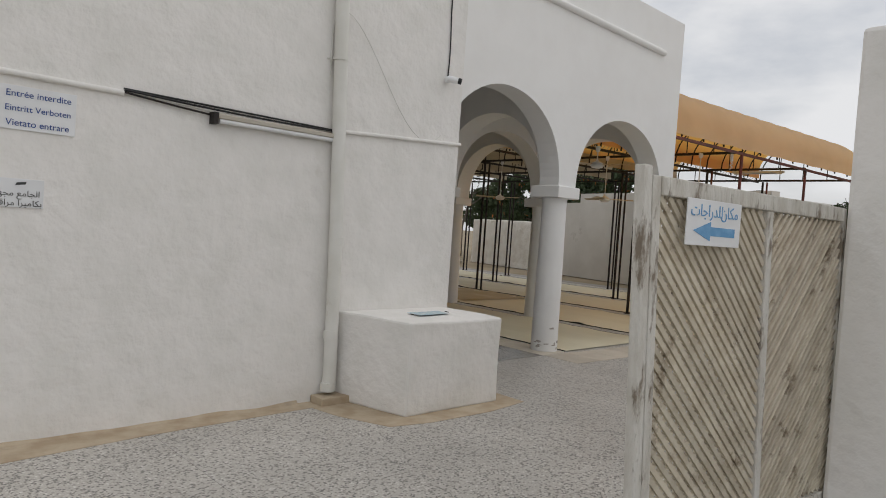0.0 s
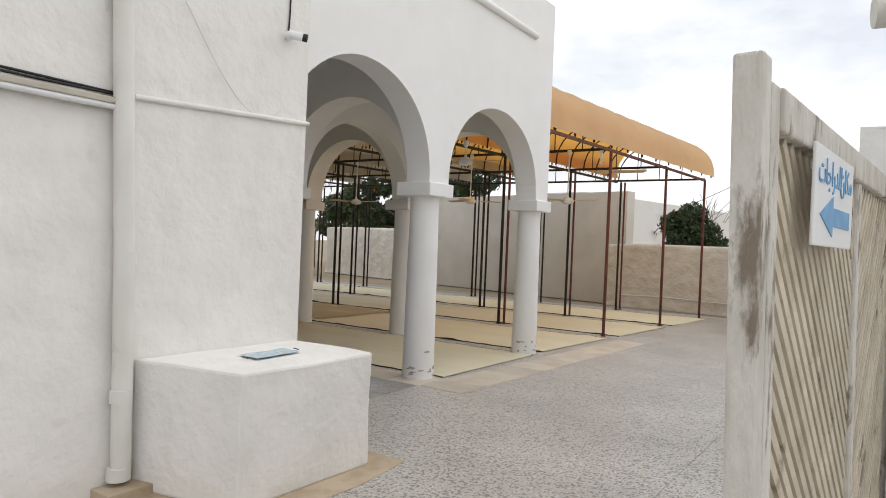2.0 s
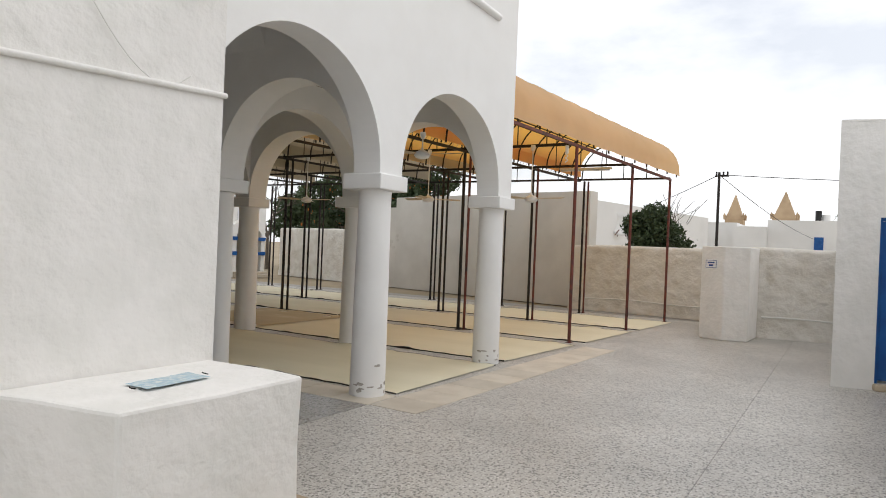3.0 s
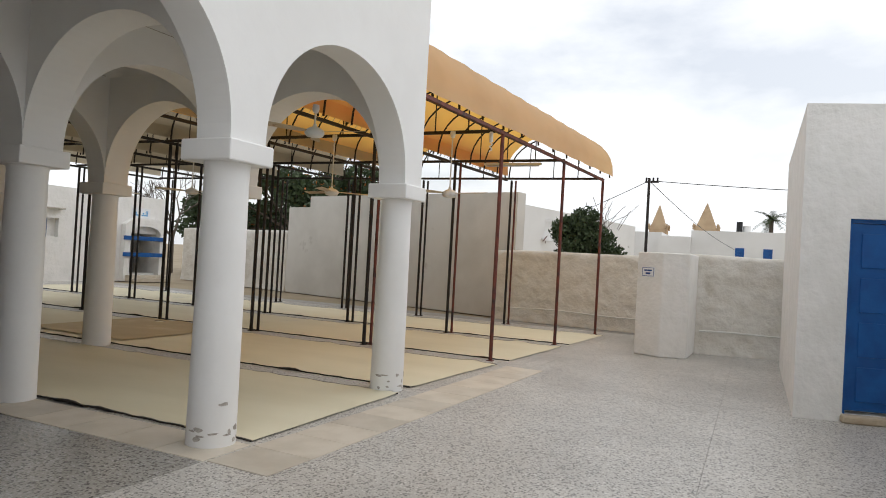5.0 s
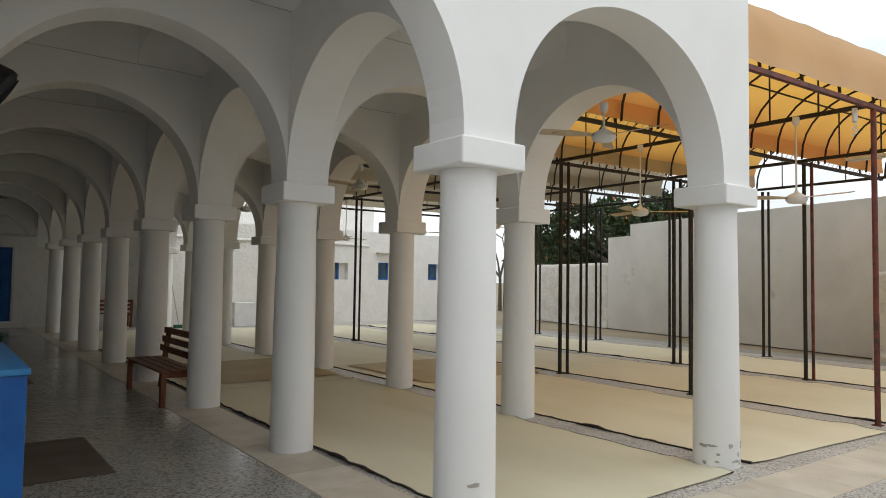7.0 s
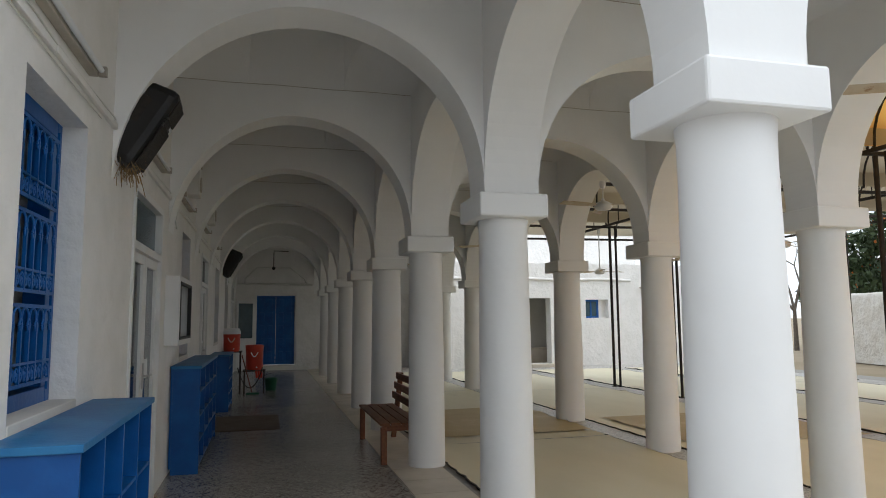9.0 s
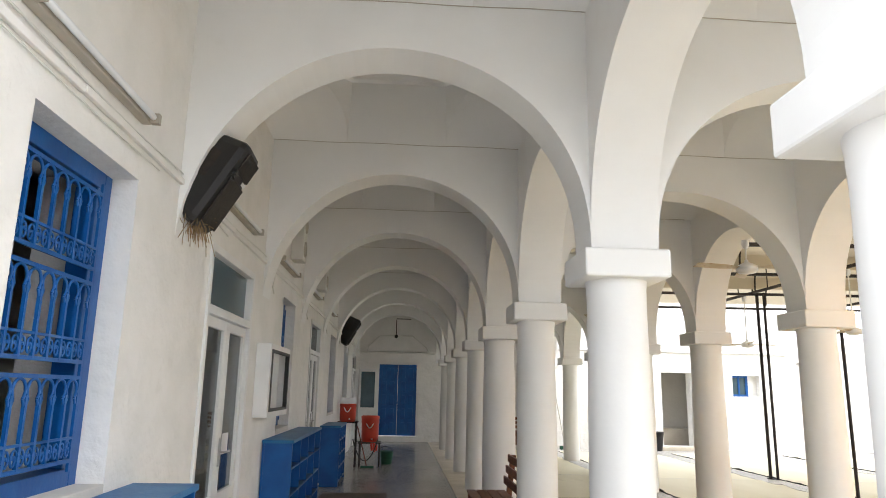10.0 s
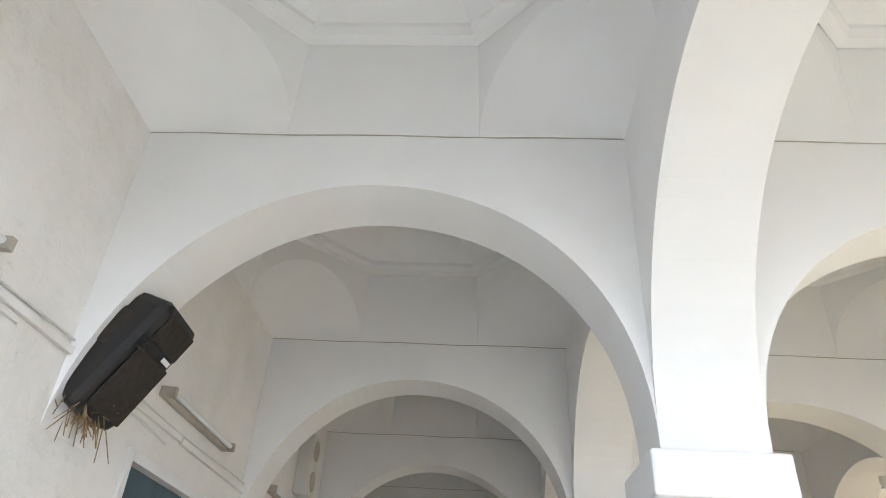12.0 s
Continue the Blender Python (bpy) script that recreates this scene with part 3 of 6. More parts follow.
prism(bm, [(-3.65, -4.81), (4.30, -5.98), (4.30, -9.0), (-3.65, -9.0)], 0, 2.92, "z")
structure("wall_south", bm, PLASTER, "white plastered wall of the south range beside the gate", "wall", 0.03)


def panel_door(name, label, width, height, leaves, rows, handle=True):
    """Timber door in x, z with raised panels, hung at its lower left corner."""
    d = thing(name, label, "door", "", "structure")
    w = width / leaves
    for k in range(leaves):
        bm = bmesh.new()
        box(bm, k * w + 0.004, (k + 1) * w - 0.004, -0.02, 0.02, 0.01, height)
        leaf = part("leaf", bm, BLUE, d, bevel=0.003)
        n = 2 if leaves == 2 else 1
        pw = (w - 0.10 * (n + 1)) / n
        ph = (height - 0.11 * (rows + 1)) / rows
        for c in range(n):
            for r in range(rows):
                bm = bmesh.new()
                x0, z0 = k * w + 0.10 + c * (pw + 0.10), 0.11 + r * (ph + 0.11)
                box(bm, x0, x0 + pw, -0.034, -0.019, z0, z0 + ph)
                part("panel", bm, BLUE, leaf, bevel=0.012)
    if handle:
        bm = bmesh.new()
        box(bm, width - 0.13, width - 0.09, -0.03, -0.018, height * 0.47, height * 0.55)
        tube(bm, (width - 0.11, -0.06, height * 0.52), (width - 0.22, -0.06, height * 0.52), 0.009, 8)
        tube(bm, (width - 0.11, -0.02, height * 0.52), (width - 0.11, -0.062, height * 0.52), 0.009, 8)
        part("door_handle", bm, BLACK, d, "black lever handle")
    return d


d = panel_door("door_1", "closed blue-painted panelled timber door of the washroom", 0.88, 2.09, 1, 4)
d.matrix_world = WASH @ Matrix.Translation((4.10, -4.85, 0.11)) @ Matrix.Rotation(radians(-90), 4, "Z")
bm = bmesh.new()
for a, b, u, v in ((-4.848, -4.802, 0.082, 2.248), (-5.778, -5.732, 0.082, 2.248), (-5.732, -4.848, 2.205, 2.248)):
    box(bm, 4.06, 4.16, a, b, u, v)
bmesh.ops.transform(bm, matrix=WASH, verts=bm.verts)
part("frame", bm, BLUE, d).matrix_parent_inverse = d.matrix_world.inverted()
bm = bmesh.new()
vs = box(bm, 3.90, 4.05, -5.8, -4.78, 0.0, 0.085, WASH)
solid("doorstep", bm, DIRT, "worn sandy cement doorstep under the blue door", "doorstep", bevel=0.02)

# drain spouts and lamp on the south range
for p, q, r in (((3.2, -5.95, 2.72), (2.9, -5.45, 2.70), 0.07), ((-2.9, -5.1, 2.80), (-3.0, -4.68, 2.78), 0.075)):
    bm = bmesh.new()
    tube(bm, p, q, r, 14)
    solid("drain_spout", bm, PVC, "white pvc rainwater spout sticking out of the wall", "spout", "rain spouts")
lamp = thing("wall_lamp", "pale fluorescent batten lamp under the eaves of the south range", "lamp")
bm = bmesh.new()
box(bm, 0.2, 1.5, -5.58, -5.30, 2.66, 2.74)
part("housing", bm, PVC, lamp, bevel=0.01)
for k in (-5.46, -5.36):
    bm = bmesh.new()
    tube(bm, (0.25, k, 2.64), (1.45, k, 2.64), 0.016, 8)
    part("tube", bm, SIGN_WHITE, lamp)
win = thing("window_5", "narrow recessed window in the south range wall", "window", "", "structure")
bm = bmesh.new()
c = Vector((-3.27, -4.866, 0)) + SR * 5.62
box(bm, -0.35, 0.35, -0.012, 0.02, 1.1, 2.15, Matrix.Translation(c) @ Matrix.Rotation(math.atan2(SR.y, SR.x), 4, "Z"))
part("pane", bm, GLASS_FROST, win)

# ---- north building ----
NW = [(8.46, 9.28, 1.53, 2.13), (10.55, 11.40, 1.54, 2.18), (12.83, 13.62, 1.56, 2.19)]
bm = bmesh.new()
wall_panels(bm, "x", XB + T + 0.004, 16.05, 18.1, 18.5, 0, 3.30, [(6.32, 7.22, 0.10, 2.18)] + NW + [(14.20, 15.60, 0.3, 1.85)])
box(bm, XB + T + 0.004, 16.05, 21.0, 21.3, 0, 3.3)
box(bm, 15.7, 16.05, 18.502, 21.0, 0, 3.3)
structure("wall_north", bm, PLASTER, "white wall of the ablution building", "wall")
bm = bmesh.new()
box(bm, XB + T + 0.004, 16.05, 18.502, 21.0, 3.1, 3.29)
structure("ceiling_north", bm, PLASTER, "roof slab of the ablution building", "ceiling")
bm = bmesh.new()
box(bm, 3.2, 11.6, 20.2, 23.5, 3.302, 4.6)
structure("wall_north_upper", bm, PLASTER, "taller white block behind the ablution building", "wall")
bm = bmesh.new()
path_tube(bm, [(3.3 + 0.4 * i, 18.08, 2.78 + 0.02 * math.sin(i)) for i in range(18)], 0.05, 8)
structure("trim_north", bm, PLASTER, "rounded moulding along the ablution building", "moulding")
for x0, x1, z0, z1 in NW:
    w = thing("window_2", "small blue-framed window in a deep white reveal", "window", "windows of the ablution building", "structure")
    for a, b, u, v in ((x0, x0 + 0.07, z0, z1), (x0 + 0.48, x0 + 0.55, z0, z1), (x0 + 0.07, x0 + 0.48, z0, z0 + 0.06), (x0 + 0.07, x0 + 0.48, z1 - 0.06, z1), (x0 + 0.25, x0 + 0.30, z0 + 0.06, z1 - 0.06)):
        bm = bmesh.new()
        box(bm, a, b, 18.28, 18.34, u, v)
        part("frame_bar", bm, BLUE, w)
    bm = bmesh.new()
    box(bm, x0 + 0.07, x0 + 0.48, 18.305, 18.315, z0 + 0.06, z1 - 0.06)
    part("pane", bm, GLASS_FROST, w, "dull dark pane")
    bm = bmesh.new()
    box(bm, x0 + 0.55, x1, 18.30, 18.36, z0, z1)
    part("blocking", bm, PLASTER, w)
bm = bmesh.new()
box(bm, 10.45, 11.5, 17.9, 18.098, 2.50, 2.55)
solid("window_hood", bm, BEIGE_DUCT, "thin brown hood above a small window", "hood", bevel=0.01)
# doorway room: far wall, step, trough
bm = bmesh.new()
box(bm, 5.9, 7.7, 19.6, 19.7, 0, 3.09)
box(bm, 5.8, 5.9, 18.502, 19.7, 0, 3.09)
box(bm, 7.7, 7.8, 18.502, 19.7, 0, 3.09)
structure("wall_washing_room", bm, PLASTER_OLD, "grey walls of the washing room seen through the doorway", "wall")
bm = bmesh.new()
box(bm, 5.95, 7.65, 19.1, 19.598, 0.0, 0.55)
solid("washing_bench", bm, TILE, "low tiled washing bench inside the doorway", "bench", bevel=0.02)
bm = bmesh.new()
box(bm, 6.1, 7.5, 17.75, 18.098, 0, 0.10)
solid("doorstep", bm, TILE, "pale stone step before the washing room doorway", "doorstep", bevel=0.015)
# arched porch with blue bands
porch = thing("porch", "white arched porch with two blue rails and worn steps", "porch")
bm = bmesh.new()
outline = [(14.2, 0), (14.45, 0), (14.45, 2.0)] + [(15.15 - 0.70 * math.cos(math.pi * i / 12), 2.0 + 0.30 * math.sin(math.pi * i / 12)) for i in range(1, 12)] + [(15.85, 2.0), (15.85, 0), (16.04, 0), (16.04, 2.35), (15.7, 2.62), (14.6, 2.62), (14.2, 2.35)]
prism(bm, outline, 17.86, 18.096, "y")
part("arch", bm, PLASTER, porch)
for z in (1.02, 1.70):
    bm = bmesh.new()
    box(bm, 14.12, 16.06, 17.80, 17.858, z, z + 0.17)
    part("rail", bm, BLUE, porch, "blue-painted rail", 0.006)
for k in range(2):
    bm = bmesh.new()
    box(bm, 14.3, 16.0, 17.3 + 0.25 * k, 17.858, 0.13 * k, 0.13 * (k + 1))
    part("step", bm, TILE, porch, bevel=0.01)
porch.matrix_world = Matrix.Translation((-0.25, 0, 0)) @ Matrix.Diagonal((1, 1, 0.93, 1))
sg = thing("wall_sign", "white sign with blue lettering above the porch", "sign", "", "", (14.80, 18.09, 2.62))
bm = bmesh.new()
box(bm, -0.42, 0.42, -0.02, 0.0, -0.22, 0.22)
part("plate", bm, SIGN_WHITE, sg)
for x0, x1, z0, z1 in ((-0.3, -0.05, -0.08, -0.03), (0.0, 0.30, -0.08, -0.03), (-0.27, -0.22, -0.03, 0.07), (-0.1, -0.06, -0.03, 0.05), (0.05, 0.13, -0.02, 0.05), (0.2, 0.24, -0.03, 0.13), (0.27, 0.31, -0.03, 0.13)):
    bm = bmesh.new()
    box(bm, x0, x1, -0.024, -0.02, z0, z1)
    part("stroke", bm, SIGN_SKY, sg)
bm = bmesh.new()
box(bm, 5.0, 5.74, 17.6, 18.05, 0.0, 0.75)
solid("white_cabinet", bm, SIGN_WHITE, "low white cabinet against the ablution building", "cabinet", bevel=0.015)
bm = bmesh.new()
lathe(bm, [(0.13, 0.0), (0.19, 0.5), (0.20, 0.5), (0.20, 0.52), (0.17, 0.52), (0.12, 0.04)], 18, (5.97, 17.7, 0.0))
solid("waste_bin", bm, BLACK, "black plastic waste bin beside the doorway", "bin")
broom = thing("broom", "green push broom leaning on the wall", "broom")
bm = bmesh.new()
tube(bm, (3.35, 17.72, 0.1), (3.18, 18.05, 1.45), 0.014, 8)
part("handle", bm, BEIGE_DUCT, broom)
bm = bmesh.new()
box(bm, 3.2, 3.6, 17.66, 17.74, 0.0, 0.1)
part("brush", bm, GREEN, broom, "green bristles")

# ---- far things over the walls ----
bm = bmesh.new()
slab(bm, (18.0, 5.4), (34.0, 2.3), -3.0, 0, 3.9)
tagged(new("neighbour_building", mesh_of("neighbour_building", finish(bm), FAR_WHITE)), "long plain white building behind the court wall", "building")
dish = thing("satellite_dish", "rusty white satellite dish on the neighbouring wall", "dish", "", "", (23.6, 4.2, 2.95))
bm = bmesh.new()
rim = [(0.02, 0.0), (0.2, 0.02), (0.38, 0.07), (0.52, 0.14), (0.515, 0.15), (0.37, 0.085), (0.2, 0.035), (0.02, 0.015)]
lathe(bm, rim, 24)
bowl = part("bowl", bm, FAR_WHITE, dish)
bowl.matrix_basis = Vector((-0.85, -0.45, 0.25)).to_track_quat("Z", "Y").to_matrix().to_4x4()
bm = bmesh.new()
tube(bm, (0.1, 0.0, -0.1), (-0.55, 0.05, -0.45), 0.02, 6)
tube(bm, (-0.05, 0.05, -0.1), (0.05, 0.15, -0.6), 0.03, 6)
part("arm", bm, IRON_RED, dish, "rusty feed arm")
for y0, y1, x, z in ((2.35, 0.27, 44.0, 3.95), (0.30, -21.0, 45.0, 4.45), (10.0, 2.35, 46.0, 4.3)):
    far = thing("far_house", "distant flat-roofed white house", "house", "distant white houses")
    bm = bmesh.new()
    box(bm, x, x + 6, y1, y0, 0, z)
    part("wall", bm, FAR_WHITE, far)
    if y1 < -20:
        for y in (-2.52, -4.22, -5.95, -7.75, -9.55):
            bm = bmesh.new()
            box(bm, x - 0.05, x + 0.1, y - 0.55, y, 2.45, 3.35)
            w = part("window", bm, BLUE, far, "blue shutter")
            bm = bmesh.new()
            for i in range(6):
                box(bm, x - 0.07, x - 0.04, y - 0.5, y - 0.05, 2.55 + 0.12 * i, 2.61 + 0.12 * i)
            part("slats", bm, BLUE, w)
        bm = bmesh.new()
        tube(bm, (x + 1, -3.15, 4.45), (x + 1, -3.15, 4.9), 0.25, 14)
        part("water_tank", bm, FAR_WHITE, far)
        bm = bmesh.new()
        tube(bm, (x + 0.8, -2.7, 4.44), (x + 0.8, -2.7, 5.15), 0.2, 12)
        part("roof_vent", bm, BLACK, far, "black roof vent")
for y, w, z0, z1 in ((4.38, 1.5, 5.30, 7.51), (0.32, 1.9, 5.40, 7.76)):
    sp = thing("church_spire", "sand-coloured pyramid spire with small corner pinnacles", "spire", "distant spires")
    bm = bmesh.new()
    box(bm, 60 - w / 2, 60 + w / 2, y - w / 2, y + w / 2, 0, z0)
    part("tower", bm, SPIRE, sp)
    bm = bmesh.new()
    b4 = [bm.verts.new((60 + sx * w * 0.47, y + sy * w * 0.47, z0 + 0.002)) for sx, sy in ((-1, -1), (1, -1), (1, 1), (-1, 1))]
    t4 = [bm.verts.new((60 + sx * 0.04, y + sy * 0.04, z1)) for sx, sy in ((-1, -1), (1, -1), (1, 1), (-1, 1))]
    bm.faces.new(t4)
    bm.faces.new(b4)
    for i in range(4):
        bm.faces.new((b4[i], b4[(i + 1) % 4], t4[(i + 1) % 4], t4[i]))
    part("pyramid", bm, SPIRE, sp)
    for sx in (-1, 1):
        for sy in (-1, 1):
            bm = bmesh.new()
            lathe(bm, [(0.10, 0), (0.10, 0.25), (0.14, 0.32), (0.01, 0.6)], 8, (60 + sx * w * 0.52, y + sy * w * 0.52, z0 - 0.05))
            part("pinnacle", bm, SPIRE, sp)
pole = thing("utility_pole", "dark wooden utility pole with insulators and wires", "pole", "", "", (22, -0.05, 0))
bm = bmesh.new()
tube(bm, (0, 0, 0), (0, 0, 5.0), 0.065, 10, 0.05)
part("mast", bm, IRON, pole)
bm = bmesh.new()
tube(bm, (0, -0.35, 4.85), (0, 0.15, 4.85), 0.03, 6)
for k in (-0.3, -0.15, 0.1):
    tube(bm, (0, k, 4.85), (0, k, 5.02), 0.035, 6)
part("crossarm", bm, IRON, pole)
for q in ((21, -14, 4.5), (34, 9, 3.5), (44, -2.5, 3.2)):
    bm = bmesh.new()
    a, b = Vector((0, 0, 4.9)), Vector(q) - Vector((22, -0.05, 0))
    path_tube(bm, [a.lerp(b, t / 10) - Vector((0, 0, 0.25 * math.sin(math.pi * t / 10))) for t in range(11)], 0.014, 5)
    part("wire", bm, BLACK, pole)


def crown(bm, centres, count, size, rng):
    """Leaves as small bent quads scattered in clumps."""
    for _ in range(count):
        c, r = rng.choice(centres)
        d = Vector((rng.gauss(0, 1), rng.gauss(0, 1), rng.gauss(0, 1))).normalized()
        p = Vector(c) + Vector((d.x * r[0], d.y * r[1], d.z * r[2])) * rng.uniform(0.55, 1.08)
        n = Vector((rng.gauss(0, 1), rng.gauss(0, 1), rng.gauss(0, 0.8))).normalized()
        t = n.orthogonal().normalized()
        b = n.cross(t)
        s = size * rng.uniform(0.6, 1.3)
        m = Matrix.Rotation(rng.uniform(0, 6.28), 3, n)
        t, b = m @ t, m @ b
        vs = [bm.verts.new(p + q) for q in (-t * s, b * s * 0.45, t * s, -b * s * 0.45)]
        bm.faces.new(vs)


def tree(name, label, at, height, clumps, leaves, size, seed, leaf=LEAF, blossoms=0):
    rng = random.Random(seed)
    tr = thing(name, label, "tree" if name == "tree" else "bush", "", "", (*at, 0))
    bm = bmesh.new()
    tube(bm, (0, 0, 0), (0.05, 0.05, height * 0.5), 0.22 * height / 5, 9, 0.14 * height / 5)
    for c, r in clumps:
        tube(bm, (0.05, 0.05, height * 0.38), (c[0] * 0.9, c[1] * 0.9, c[2] * 0.98), 0.09 * height / 5, 6, 0.02)
    part("trunk", bm, BARK, tr)
    bm = bmesh.new()
    crown(bm, clumps, leaves, size, rng)
    part("crown", bm, leaf, tr)
    if blossoms:
        bm = bmesh.new()
        crown(bm, [(c, tuple(x * 1.02 for x in r)) for c, r in clumps], blossoms, size * 0.7, rng)
        part("blossom", bm, FLOWER, tr, "orange blossom clusters")
    return tr


rng = random.Random(5)
tree("bush", "dense dark green bush with small white flowers behind the low wall", (16.2, 0.80), 2.55,
     [((rng.uniform(-0.6, 0.6), rng.uniform(-0.7, 0.7), rng.uniform(1.6, 3.0)), (0.44, 0.46, 0.38)) for _ in range(20)], 12000, 0.075, 3)
bm = bmesh.new()
crown(bm, [((16.2, 0.45, 2.3), (0.9, 0.95, 0.7))], 110, 0.03, random.Random(8))
solid("bush_flowers", bm, FAR_WHITE, "small white flowers scattered over the bush", "flowers", kind="stuff")
bm = bmesh.new()
r2 = random.Random(12)
for i in range(16):
    a = Vector((16.2 + r2.uniform(-0.5, 0.5), 0.45 + r2.uniform(-0.5, 0.3), 2.7))
    b = a + Vector((r2.uniform(-0.4, 0.4), r2.uniform(-0.6, 0.4), r2.uniform(0.4, 1.0)))
    path_tube(bm, [a, a.lerp(b, 0.5) + Vector((0.05, 0.05, 0.05)), b], 0.008, 4)
solid("bare_twigs", bm, BARK, "bare twigs rising out of the bush", "twigs", kind="stuff")
tree("tree", "large dark green tree with orange blossoms beyond the east wall", (24.3, 17.7), 6.0,
     [((rng.uniform(-2, 2), rng.uniform(-3.2, 3.4), rng.uniform(2.6, 5.6)), (1.0, 1.1, 0.85)) for _ in range(18)], 14000, 0.16, 4, LEAF, 420)
tree("tree", "low dark green tree beyond the northeast wall", (27, 24), 4.8,
     [((rng.uniform(-2, 2), rng.uniform(-3, 3), rng.uniform(2.0, 4.2)), (1.0, 1.2, 0.8)) for _ in range(12)], 8000, 0.17, 9)
bare = thing("tree", "bare winter tree with fine grey twigs beyond the wall", "tree", "", "", (21.5, 23.5, 0))
bm = bmesh.new()
r3 = random.Random(21)


def twig(bm, p, d, length, r, depth):
    q = p + d * length
    tube(bm, p, q, r, 5, r * 0.65, False)
    if depth:
        for _ in range(3):
            e = (d + Vector((r3.gauss(0, 0.45), r3.gauss(0, 0.45), r3.gauss(0.05, 0.25)))).normalized()
            twig(bm, q, e, length * r3.uniform(0.6, 0.85), r * 0.6, depth - 1)


twig(bm, Vector((0, 0, 0)), Vector((0, 0, 1)), 1.8, 0.12, 5)
part("branches", bm, BARK, bare)


def palm(at, height, size, seed, full=True):
    rg = random.Random(seed)
    p = thing("palm_tree", "date palm with a round head of grey-green fronds", "palm", "distant palms", "", (*at, 0))
    bm = bmesh.new()
    tube(bm, (0, 0, 0), (0, 0, height), 0.22, 9, 0.18)
    part("trunk", bm, BARK, p)
    for k in range(22):
        bm = bmesh.new()
        a, up = rg.uniform(0, 6.28), rg.uniform(-0.25, 1.1)
        d = Vector((math.cos(a), math.sin(a), 0))
        pts = [Vector((0, 0, height)) + d * size * t * math.cos(up * (1 - t)) + Vector((0, 0, size * (t * math.sin(up) - 0.5 * t * t))) for t in [i / 7 for i in range(8)]]
        for i in range(7):
            f = (pts[i + 1] - pts[i]).normalized()
            s = f.cross(Vector((0, 0, 1))).normalized()
            for j in range(3):
                b = pts[i].lerp(pts[i + 1], j / 3)
                for sg2 in (-1, 1):
                    e = b + (s * sg2 * 0.8 + f * 0.6 + Vector((0, 0, -0.12))) * size * 0.26
                    w = f * size * 0.022
                    bm.faces.new([bm.verts.new(v) for v in (b - w, b + w, e)])
        part("frond", bm, LEAF_PALM, p)


palm((40, 13.9), 5.3, 1.7, 1)
palm((62, -4.9), 6.6, 1.7, 2)


# ---- awning over the court ----
CAN, SLANT = Matrix.Translation((3.0, 0, 0)), 0.068
ROWS_V = [0.04, 2.40, 4.86, 7.20, 9.50, 11.80, 14.10]
COLS_U = [2.78, 5.74, 8.50]
GUT, CROWN = 3.62, 4.62
awn = thing("awning", "barrel-vaulted canvas awning on an iron frame", "awning")
awn.matrix_world = CAN


def slanted(name, bm, mat, parent, label=""):
    for v in bm.verts:
        v.co.y -= SLANT * v.co.x
    return part(name, bm, mat, parent, label)


def vault(v0, v1, n=18):
    c, r = (v0 + v1) / 2, (v1 - v0) / 2
    return [(c - r * math.cos(math.pi * i / n), GUT + (CROWN - GUT) * math.sin(math.pi * i / n) ** 0.85) for i in range(n + 1)]


U0, U1, RIBS = -0.05, 8.53, 12


def taper(b, v, v0, v1, s):
    """The front barrel narrows a little towards the hall."""
    mid = (v0 + v1) / 2
    return v + 0.22 * (1 - s) * (mid - v) / (mid - v0) if b == 0 and v < mid else v


